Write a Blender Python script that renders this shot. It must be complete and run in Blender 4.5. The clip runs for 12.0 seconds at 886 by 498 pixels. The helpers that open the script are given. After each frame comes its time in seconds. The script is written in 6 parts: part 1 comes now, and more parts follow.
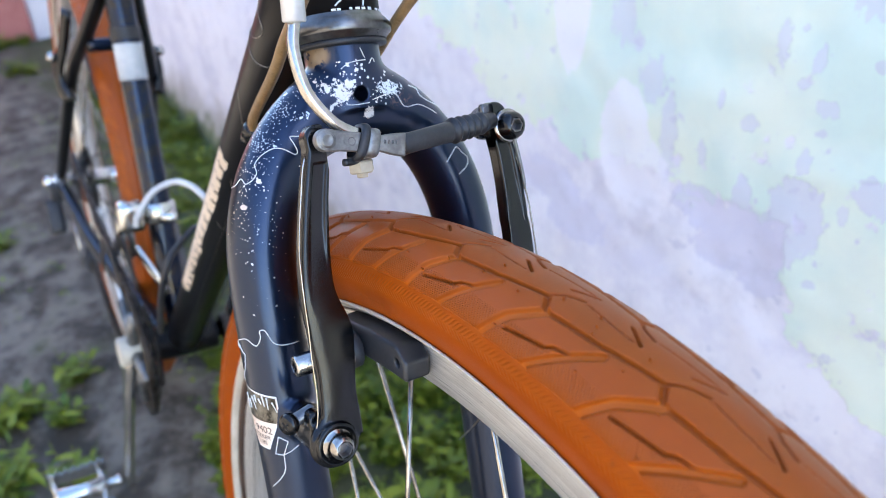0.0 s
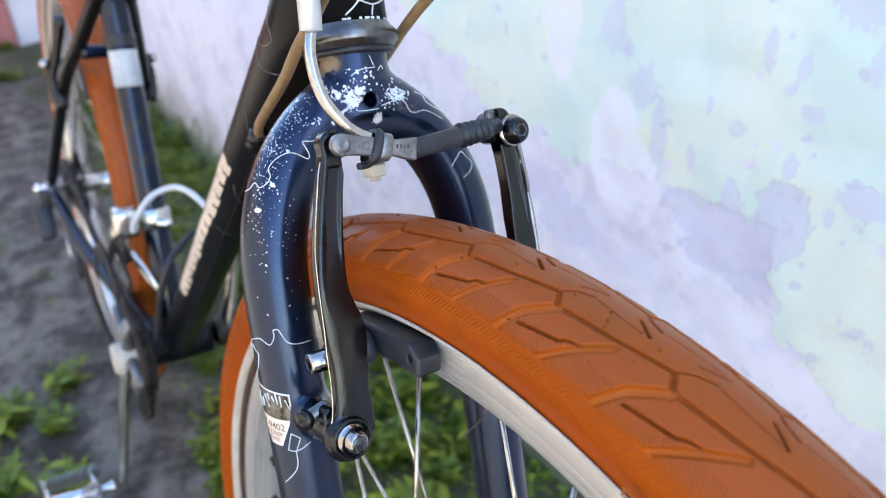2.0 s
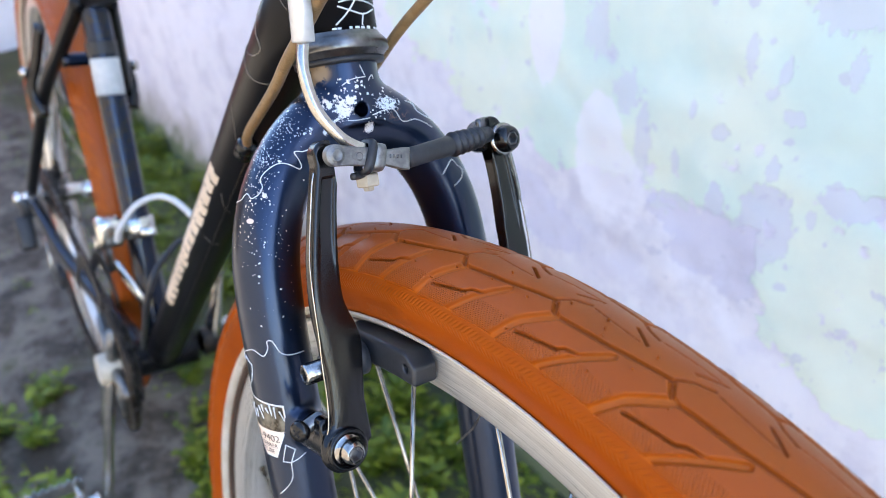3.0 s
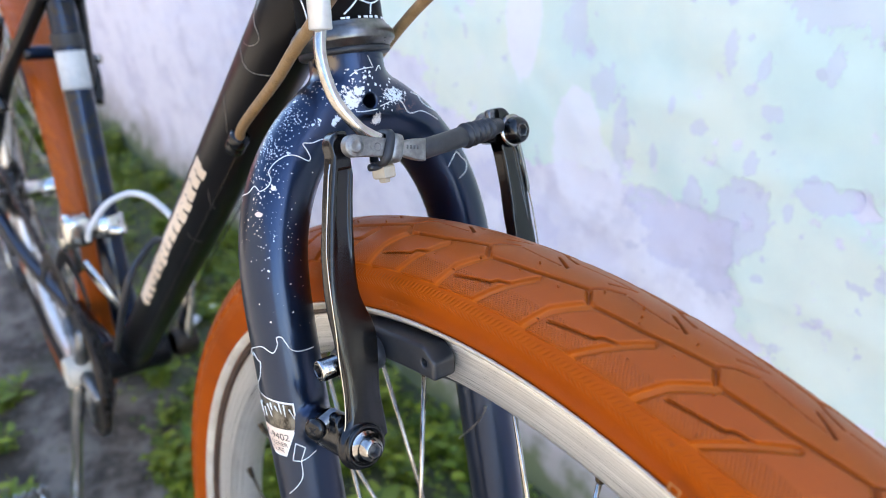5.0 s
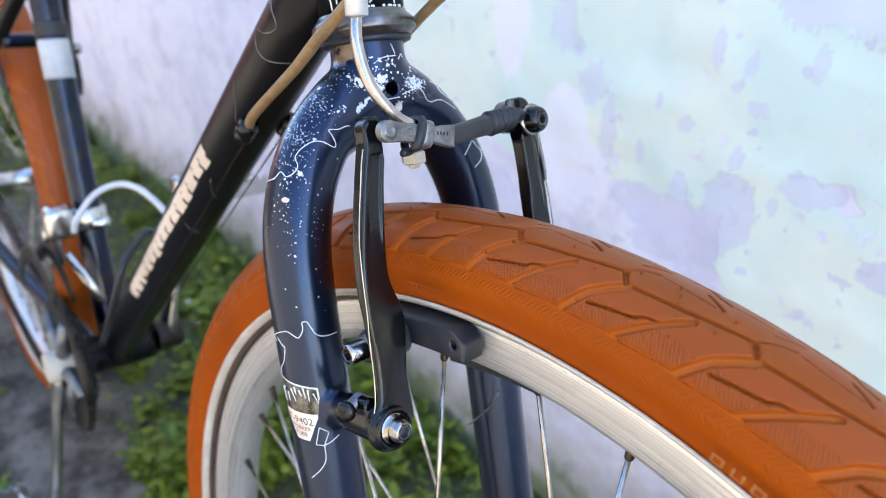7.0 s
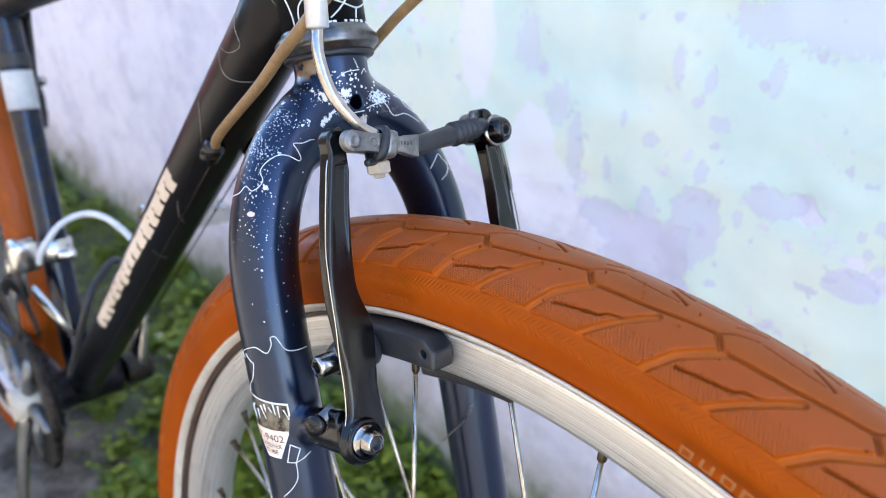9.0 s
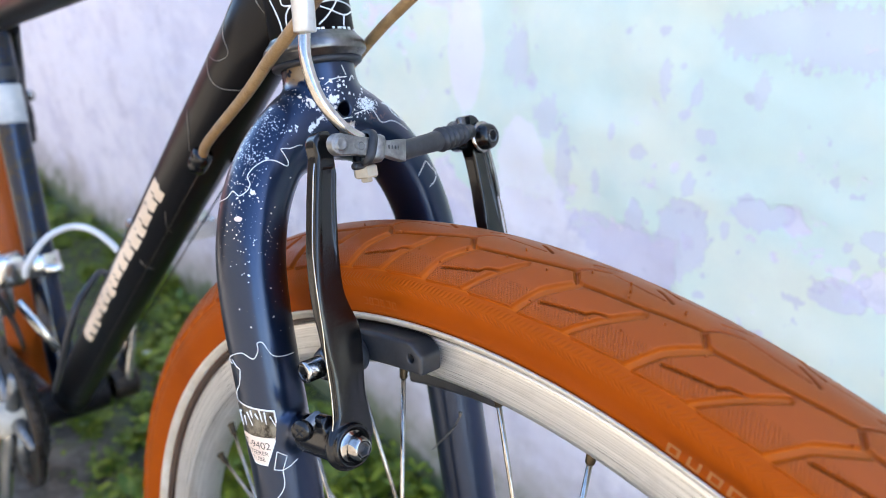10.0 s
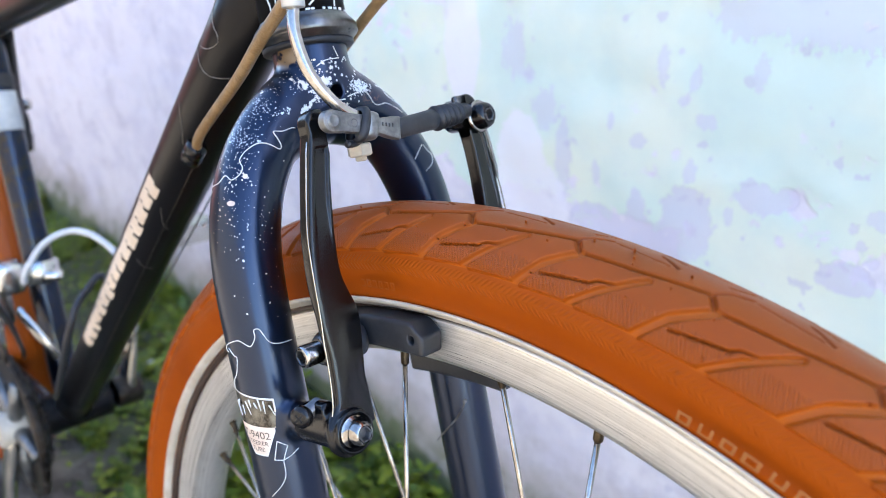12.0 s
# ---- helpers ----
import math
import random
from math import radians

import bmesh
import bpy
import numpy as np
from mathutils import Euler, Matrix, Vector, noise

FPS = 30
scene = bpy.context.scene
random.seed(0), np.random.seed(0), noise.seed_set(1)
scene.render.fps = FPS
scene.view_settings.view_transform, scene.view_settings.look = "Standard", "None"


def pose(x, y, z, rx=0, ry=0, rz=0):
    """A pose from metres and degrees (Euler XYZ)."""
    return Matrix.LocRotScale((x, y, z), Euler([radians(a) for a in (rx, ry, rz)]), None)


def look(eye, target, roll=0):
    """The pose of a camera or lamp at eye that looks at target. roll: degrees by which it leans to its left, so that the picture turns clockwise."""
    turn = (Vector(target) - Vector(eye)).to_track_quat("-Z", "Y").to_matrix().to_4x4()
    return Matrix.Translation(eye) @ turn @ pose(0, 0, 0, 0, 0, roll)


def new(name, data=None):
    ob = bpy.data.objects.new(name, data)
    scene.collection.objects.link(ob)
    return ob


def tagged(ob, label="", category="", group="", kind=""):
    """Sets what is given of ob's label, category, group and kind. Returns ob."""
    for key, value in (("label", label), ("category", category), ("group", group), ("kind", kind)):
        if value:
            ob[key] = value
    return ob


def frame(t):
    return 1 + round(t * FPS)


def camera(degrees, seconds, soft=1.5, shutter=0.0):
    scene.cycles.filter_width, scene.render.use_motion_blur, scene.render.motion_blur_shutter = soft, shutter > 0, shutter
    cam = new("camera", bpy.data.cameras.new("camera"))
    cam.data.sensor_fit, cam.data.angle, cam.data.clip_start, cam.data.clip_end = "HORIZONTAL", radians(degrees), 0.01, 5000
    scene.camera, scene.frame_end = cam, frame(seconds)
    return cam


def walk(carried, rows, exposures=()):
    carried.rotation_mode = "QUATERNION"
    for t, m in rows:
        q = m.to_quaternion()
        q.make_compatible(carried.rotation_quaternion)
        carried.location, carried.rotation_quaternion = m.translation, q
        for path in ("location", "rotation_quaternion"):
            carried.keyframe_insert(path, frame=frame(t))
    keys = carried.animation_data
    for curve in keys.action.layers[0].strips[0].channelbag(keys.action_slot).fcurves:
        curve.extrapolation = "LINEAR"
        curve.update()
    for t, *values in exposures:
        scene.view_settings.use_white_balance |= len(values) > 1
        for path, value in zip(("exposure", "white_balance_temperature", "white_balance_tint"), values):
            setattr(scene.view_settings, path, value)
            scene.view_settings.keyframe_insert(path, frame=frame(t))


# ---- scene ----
cam = camera(63.4, 12.0, 0.8)
PATH = [
    (0.0, 0.1237, -0.0472, 0.7503, 59.94, 2.48, 56.77),
    (0.5, 0.1241, -0.0504, 0.7526, 60.11, 2.61, 56.70),
    (1.0, 0.1246, -0.0533, 0.7514, 60.34, 2.75, 56.45),
    (1.5, 0.1261, -0.0566, 0.7524, 60.35, 2.52, 55.93),
    (2.0, 0.1265, -0.0597, 0.7536, 60.38, 2.14, 55.60),
    (2.5, 0.1261, -0.0611, 0.7555, 60.43, 1.99, 54.96),
    (3.0, 0.1239, -0.0627, 0.7557, 60.63, 2.09, 54.07),
    (5.0, 0.1097, -0.0786, 0.7528, 60.41, 0.92, 50.91),
    (5.5, 0.1082, -0.0832, 0.7529, 60.30, 0.67, 50.09),
    (6.0, 0.1059, -0.0891, 0.7525, 60.25, 0.25, 49.43),
    (6.5, 0.1029, -0.0954, 0.7515, 60.26, -0.29, 49.06),
    (7.0, 0.1001, -0.0997, 0.7511, 60.23, -0.51, 48.64),
    (9.0, 0.1051, -0.1003, 0.7448, 62.57, -0.01, 46.11),
    (9.5, 0.1067, -0.1000, 0.7405, 62.88, 0.22, 45.51),
    (10.0, 0.1077, -0.1012, 0.7402, 64.03, -0.20, 45.37),
    (10.5, 0.1083, -0.1022, 0.7380, 64.50, 0.25, 45.31),
    (11.0, 0.1090, -0.1021, 0.7349, 64.86, 0.72, 45.21),
    (11.5, 0.1081, -0.1008, 0.7301, 64.54, 1.16, 45.06),
    (12.0, 0.1080, -0.0992, 0.7285, 64.54, 1.33, 44.91),
]
walk(cam, [(t, pose(x, y, z, rx, ry, rz)) for t, x, y, z, rx, ry, rz in PATH], [(0.0, 2.45, 6230, 13), (12.0, 2.45, 6230, 13)])
cam.data.dof.use_dof = True
cam.data.dof.focus_distance = 0.252
cam.data.dof.aperture_fstop = 11.0
cam.data.dof.aperture_blades = 0

# ---- world, sun ----
SUN_EL, SUN_AZ = radians(33), radians(24)      # azimuth of the sun, counted from +x towards +y
world = bpy.data.worlds.new("sky")
scene.world = world
world.use_nodes = True
wn = world.node_tree.nodes
sky = wn.new("ShaderNodeTexSky")
sky.sky_type = "NISHITA"
sky.sun_disc = False
sky.dust_density = 0.3
sky.sun_elevation = SUN_EL
sky.sun_rotation = radians(90) - SUN_AZ
wn["Background"].inputs["Strength"].default_value = 0.15
world.node_tree.links.new(sky.outputs[0], wn["Background"].inputs["Color"])
sun = new("sun", bpy.data.lights.new("sun", "SUN"))
sun.data.energy = 3.5
sun.data.angle = radians(0.6)
sun.data.color = (1.0, 0.93, 0.82)
sun.matrix_world = look((0, 0, 0), (-math.cos(SUN_EL) * math.cos(SUN_AZ), -math.cos(SUN_EL) * math.sin(SUN_AZ), -math.sin(SUN_EL)))


# ---- materials ----
class Nodes:
    """Short hand for building one node material."""

    def __init__(self, name):
        self.mat = bpy.data.materials.new(name)
        self.mat.use_nodes = True
        self.tree = self.mat.node_tree
        self.bsdf = self.tree.nodes["Principled BSDF"]

    def add(self, kind, **sets):
        n = self.tree.nodes.new("ShaderNode" + kind)
        for key, value in sets.items():
            if key in n.inputs.keys():
                n.inputs[key].default_value = value
        return n

    def link(self, a, b):
        self.tree.links.new(a, b)

    def coord(self, which="Object", scale=None):
        c = self.add("TexCoord").outputs[which]
        if scale is None:
            return c
        m = self.add("Mapping")
        m.inputs["Scale"].default_value = scale
        self.link(c, m.inputs["Vector"])
        return m.outputs[0]

    def noise(self, vec, scale, detail=4.0, rough=0.55, distortion=0.0):
        n = self.add("TexNoise", Scale=scale, Detail=detail, Roughness=rough, Distortion=distortion)
        self.link(vec, n.inputs["Vector"])
        return n.outputs["Fac"]

    def math(self, op, a, b=0.0, c=0.0, clamp=False):
        n = self.tree.nodes.new("ShaderNodeMath")
        n.operation, n.use_clamp = op, clamp
        for i, v in enumerate((a, b, c)):
            if isinstance(v, (int, float)):
                n.inputs[i].default_value = v
            else:
                self.link(v, n.inputs[i])
        return n.outputs[0]

    def step(self, v, lo, hi):
        n = self.tree.nodes.new("ShaderNodeMapRange")
        n.interpolation_type = "SMOOTHSTEP"
        n.inputs["From Min"].default_value, n.inputs["From Max"].default_value = lo, hi
        self.link(v, n.inputs["Value"])
        return n.outputs[0]

    def mix(self, fac, a, b):
        n = self.tree.nodes.new("ShaderNodeMix")
        n.data_type = "RGBA"
        for i, v in ((0, fac), (6, a), (7, b)):
            if isinstance(v, (int, float)):
                n.inputs[i].default_value = v
            elif isinstance(v, tuple):
                n.inputs[i].default_value = (*v, 1)
            else:
                self.link(v, n.inputs[i])
        return n.outputs[2]

    def xyz(self, vec):
        n = self.add("SeparateXYZ")
        self.link(vec, n.inputs[0])
        return n.outputs

    def near(self, vec, centre, radii):
        """Distance from centre, in units of the radii."""
        m = self.add("Mapping")
        m.vector_type = "TEXTURE"
        m.inputs["Location"].default_value = centre
        m.inputs["Scale"].default_value = radii
        self.link(vec, m.inputs["Vector"])
        n = self.add("VectorMath")
        n.operation = "LENGTH"
        self.link(m.outputs[0], n.inputs[0])
        return n.outputs["Value"]

    def bump(self, height, strength=0.3, distance=0.001):
        n = self.add("Bump", Strength=strength, Distance=distance)
        self.link(height, n.inputs["Height"])
        self.link(n.outputs[0], self.bsdf.inputs["Normal"])

    def done(self, color=None, rough=None, metal=None, spec=None, coat=None):
        for key, v in (("Base Color", color), ("Roughness", rough), ("Metallic", metal), ("Specular IOR Level", spec), ("Coat Weight", coat)):
            if v is None:
                continue
            if isinstance(v, (int, float)):
                self.bsdf.inputs[key].default_value = v
            elif isinstance(v, tuple):
                self.bsdf.inputs[key].default_value = (*v, 1)
            else:
                self.link(v, self.bsdf.inputs[key])
        return self.mat


def worn(name, color, color2, rough, metal=0.0, scale=400.0, bump=0.15, depth=0.0002, spread=0.12, spec=None):
    """A surface with two tones, uneven gloss and fine relief."""
    n = Nodes(name)
    v = n.coord()
    a = n.noise(v, scale * 0.15, 5)
    b = n.noise(v, scale, 3)
    tone = n.step(n.math("ADD", n.math("MULTIPLY", a, 0.7), n.math("MULTIPLY", b, 0.3)), 0.35, 0.68)
    r = n.math("ADD", n.math("MULTIPLY", n.math("SUBTRACT", a, 0.5), spread * 2), rough, clamp=True)
    n.bump(b, bump, depth)
    return n.done(n.mix(tone, color, color2), r, metal, spec)


def frame_paint(name, chips, blue=False):
    """Satin blue-black enamel; chips: white flecks round the crown and the shoulder; blue: a copy with reflected sky
    put into its colour.
    """
    n = Nodes(name)
    v = n.coord()
    base = n.mix(n.noise(v, 60, 4), (0.0044, 0.0145, 0.0420), (0.0056, 0.0178, 0.0500)) if chips else n.mix(n.noise(v, 60, 4), (0.0042, 0.0042, 0.0052), (0.0066, 0.0060, 0.0066))
    dust = n.step(n.noise(v, 900, 2), 0.62, 0.75)
    base = n.mix(n.math("MULTIPLY", dust, 0.012), base, (0.25, 0.21, 0.16))
    rough = n.math("ADD", n.math("MULTIPLY", n.noise(v, 130, 4), 0.08), 0.29 if chips else 0.27)
    grain = n.noise(v, 1500, 2)
    if chips:
        # spattered flecks: sparse everywhere, dense over the shoulder and round the bore
        def dots(scale, density, lo, hi):
            wob = n.add("TexNoise", Scale=scale * 1.3, Detail=2.0)
            n.link(v, wob.inputs["Vector"])
            w = n.add("VectorMath")
            w.operation = "MULTIPLY_ADD"
            n.link(wob.outputs["Color"], w.inputs[0])
            w.inputs[1].default_value = (0.9 / scale,) * 3
            n.link(v, w.inputs[2])
            cell = n.add("TexVoronoi", Scale=scale)
            n.link(w.outputs[0], cell.inputs["Vector"])
            r, g, _ = n.xyz(cell.outputs["Color"])
            radius = n.math("ADD", lo, n.math("MULTIPLY", n.math("MULTIPLY", g, g), hi - lo))
            there = n.math("LESS_THAN", r, density)
            return n.math("MULTIPLY", there, n.step(n.math("SUBTRACT", radius, cell.outputs["Distance"]), -0.02, 0.03))

        def spread(*spots):
            out = None
            for centre, radii, weight in spots:
                e = n.math("MULTIPLY", n.step(n.near(v, centre, radii), 1.0, 0.1), weight)
                out = e if out is None else n.math("MAXIMUM", out, e)
            return out

        big = n.noise(v, 330, 7, 0.70, 1.6)
        tone = n.noise(v, 35, 2)
        fine_at = spread(((0.008, -0.021, 0.001), (0.012, 0.013, 0.010), 0.40), ((0.005, -0.034, -0.008), (0.013, 0.013, 0.013), 0.92), ((0.006, -0.0425, -0.018), (0.012, 0.012, 0.012), 1.0), ((0.007, -0.047, -0.027), (0.012, 0.012, 0.013), 0.55), ((0.009, -0.052, -0.045), (0.014, 0.016, 0.028), 0.28))
        mid_at = spread(((0.005, -0.034, -0.008), (0.012, 0.012, 0.012), 0.40), ((0.006, -0.043, -0.019), (0.010, 0.009, 0.013), 0.70), ((0.008, -0.050, -0.036), (0.010, 0.012, 0.022), 0.40), ((0.010, -0.052, -0.065), (0.014, 0.016, 0.045), 0.10))
        crown_at = spread(((0.014, 0.012, -0.004), (0.010, 0.013, 0.009), 0.9), ((0.014, -0.004, 0.003), (0.010, 0.012, 0.008), 0.85), ((0.013, -0.014, 0.000), (0.008, 0.008, 0.007), 0.85))
        near_side = n.step(n.xyz(v)[1], 0.0, -0.02)
        white = dots(1450, n.math("MAXIMUM", fine_at, n.math("MULTIPLY", near_side, 0.0016)), 0.10, 0.50)
        for extra in (dots(860, n.math("MAXIMUM", mid_at, n.math("MULTIPLY", near_side, 0.0016)), 0.10, 0.40), dots(520, n.math("MULTIPLY", mid_at, 0.12), 0.15, 0.5), dots(700, crown_at, 0.2, 0.72)):
            white = n.math("MAXIMUM", white, extra)
        # flaked places: left of the bore, the long chip running down from it, the right shoulder
        for centre, radii, lift, level in (((0.014, 0.0115, -0.0045), (0.012, 0.0085, 0.0045), 0.20, 0.645), ((0.0135, -0.0090, -0.0045), (0.010, 0.0054, 0.0058), 0.24, 0.65), ((0.0135, -0.0060, -0.0015), (0.010, 0.0038, 0.0032), 0.24, 0.665), ((0.013, -0.0150, -0.0018), (0.008, 0.0040, 0.0030), 0.24, 0.665), ((0.0125, -0.0262, -0.0112), (0.008, 0.0042, 0.0028), 0.24, 0.71), ((0.013, 0.0015, -0.0125), (0.010, 0.0036, 0.0040), 0.24, 0.68)):
            zone = n.step(n.near(v, centre, radii), 1.2, 0.25)
            flaked = n.step(n.math("ADD", big, n.math("MULTIPLY", zone, lift)), level, level + 0.015)
            white = n.math("MAXIMUM", white, n.math("MULTIPLY", flaked, n.step(zone, 0.02, 0.15)))
        x_, y_, z_ = n.xyz(v)
        # distance from the slanting line of the long chip
        across = n.math("ADD", n.math("SUBTRACT", n.math("MULTIPLY", y_, 0.593), n.math("MULTIPLY", z_, 0.805)), n.math("MULTIPLY", n.math("SUBTRACT", n.noise(v, 420, 5, 0.65), 0.5), 0.0055))
        line = n.step(n.math("ABSOLUTE", n.math("ADD", across, 0.00095)), 0.0010, 0.0007)
        white = n.math("MAXIMUM", white, n.math("MULTIPLY", line, n.step(n.near(v, (0.0135, -0.0155, -0.0104), (0.008, 0.0050, 0.0046)), 1.05, 0.9)))
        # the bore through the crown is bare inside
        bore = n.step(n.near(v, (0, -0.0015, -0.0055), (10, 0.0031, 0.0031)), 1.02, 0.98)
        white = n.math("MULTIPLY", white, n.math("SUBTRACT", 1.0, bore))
        chip = n.mix(n.step(tone, 0.4, 0.62), (0.60, 0.68, 0.75), (0.68, 0.62, 0.54))
        base = n.mix(white, base, chip)
        peach = n.step(n.math("ADD", n.near(v, (0.0082, -0.0537, -0.0420), (0.004, 0.0012, 0.0012)), big), 1.4, 1.25)
        base = n.mix(peach, base, (0.62, 0.50, 0.42))
        rust = n.math("MULTIPLY", n.step(n.near(v, (0.012, 0.0165, -0.009), (0.008, 0.008, 0.005)), 1.0, 0.2), n.step(big, 0.5, 0.6))
        base = n.mix(n.math("MULTIPLY", rust, 0.7), base, (0.14, 0.06, 0.04))
        bare = n.math("MULTIPLY", n.step(n.near(v, (0.0047, -0.0148, 0.0110), (0.010, 0.007, 0.006)), 1.05, 0.6), n.step(n.noise(v, 180, 3), 0.42, 0.5))
        base = n.mix(bare, base, (0.15, 0.10, 0.055))
        rough = n.math("ADD", rough, n.math("MULTIPLY", white, 0.2), clamp=True)
        n.bump(n.math("ADD", n.math("MULTIPLY", white, 1.0), n.math("MULTIPLY", grain, 0.12)), 0.5, 0.00015)
        solid = n.math("MAXIMUM", n.math("MAXIMUM", white, peach), n.math("MAXIMUM", bare, rust))
        flake = n.math("MULTIPLY", n.math("SUBTRACT", 1.0, solid), 0.88)
        n.bsdf.inputs["Coat Roughness"].default_value = 0.22
        return n.done(base, rough, flake, 0.5, 0.65)
    n.bump(grain, 0.12, 0.0001)
    # same enamel with the sky's blue reflection put into the base colour
    if blue:
        scuffed = n.step(n.noise(v, 90, 5, 0.65), 0.50, 0.60)
        base = n.mix(scuffed, (0.0036, 0.0110, 0.0320), (0.016, 0.016, 0.018))
        return n.done(base, rough, 0.85, 0.5, 0.5)
    return n.done(base, rough, 0.0, 0.20)


def tyre_rubber(name, dusty):
    """Honey-brown rubber. The UV holds metres along the tread and across the section."""
    n = Nodes(name)
    uv = n.coord("UV")
    v = n.coord()
    x, y, _ = n.xyz(uv)
    side = n.math("ABSOLUTE", y)
    base = n.mix(n.noise(v, 45, 5), (0.275, 0.050, 0.0012), (0.345, 0.068, 0.002))
    base = n.mix(n.math("MULTIPLY", n.step(n.noise(v, 14, 6, 0.65), 0.5, 0.7), 0.45), base, (0.19, 0.034, 0.003))
    tread = n.math("MULTIPLY", n.step(side, 0.031, 0.024), dusty)
    dust = n.math("MULTIPLY", tread, n.step(n.noise(v, 28, 6, 0.7), 0.35, 0.75))
    base = n.mix(n.math("MULTIPLY", dust, 0.28), base, (0.25, 0.076, 0.012))
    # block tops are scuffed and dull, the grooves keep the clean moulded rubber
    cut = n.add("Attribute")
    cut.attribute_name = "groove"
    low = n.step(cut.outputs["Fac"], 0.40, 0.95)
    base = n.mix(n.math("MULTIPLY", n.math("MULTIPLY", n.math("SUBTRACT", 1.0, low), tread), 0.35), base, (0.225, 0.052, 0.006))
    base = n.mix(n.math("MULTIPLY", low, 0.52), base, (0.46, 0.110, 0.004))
    spots = n.step(n.noise(v, 300, 3), 0.70, 0.76)
    base = n.mix(n.math("MULTIPLY", spots, 0.35), base, (0.16, 0.045, 0.015))
    # knurled band below the shoulder: rows of small slanted beads
    band = n.math("MULTIPLY", n.step(side, 0.0302, 0.0307), n.step(side, 0.0366, 0.0361))
    upper = n.math("LESS_THAN", side, 0.0334)
    slant = n.math("SUBTRACT", n.math("MULTIPLY", upper, 1.7), 0.85)
    bead = n.math("SINE", n.math("MULTIPLY", n.math("ADD", x, n.math("MULTIPLY", side, slant)), 6.2832 / 0.0021))
    rim = n.step(n.math("ABSOLUTE", n.math("SUBTRACT", side, 0.0334)), 0.0001, 0.0007)
    ribs = n.math("MULTIPLY", n.math("MULTIPLY", n.math("MAXIMUM", bead, -0.5), rim), band)
    # raised dots on the outer halves of the blocks
    dots_zone = n.math("MULTIPLY", n.step(side, 0.0198, 0.0208), n.step(side, 0.0283, 0.0277))
    dots = n.math("MULTIPLY", n.math("SINE", n.math("MULTIPLY", n.math("ADD", x, n.math("MULTIPLY", side, 0.5)), 6.2832 / 0.00125)), n.math("SINE", n.math("MULTIPLY", side, 6.2832 / 0.00125)))
    dots = n.math("MULTIPLY", n.math("MULTIPLY", n.math("MAXIMUM", dots, 0.0), dots_zone), n.step(cut.outputs["Fac"], 0.30, 0.02))
    grain = n.noise(v, 1400, 3)
    h = n.math("ADD", n.math("MULTIPLY", ribs, 0.24), n.math("ADD", n.math("MULTIPLY", dots, 0.55), n.math("MULTIPLY", grain, 0.12)))
    n.bump(h, 0.9, 0.0005)
    rough = n.math("ADD", 0.28, n.math("MULTIPLY", n.noise(v, 90, 4), 0.22))
    return n.done(base, rough, 0.0, n.math("ADD", 0.08, n.math("MULTIPLY", tread, 0.16)))


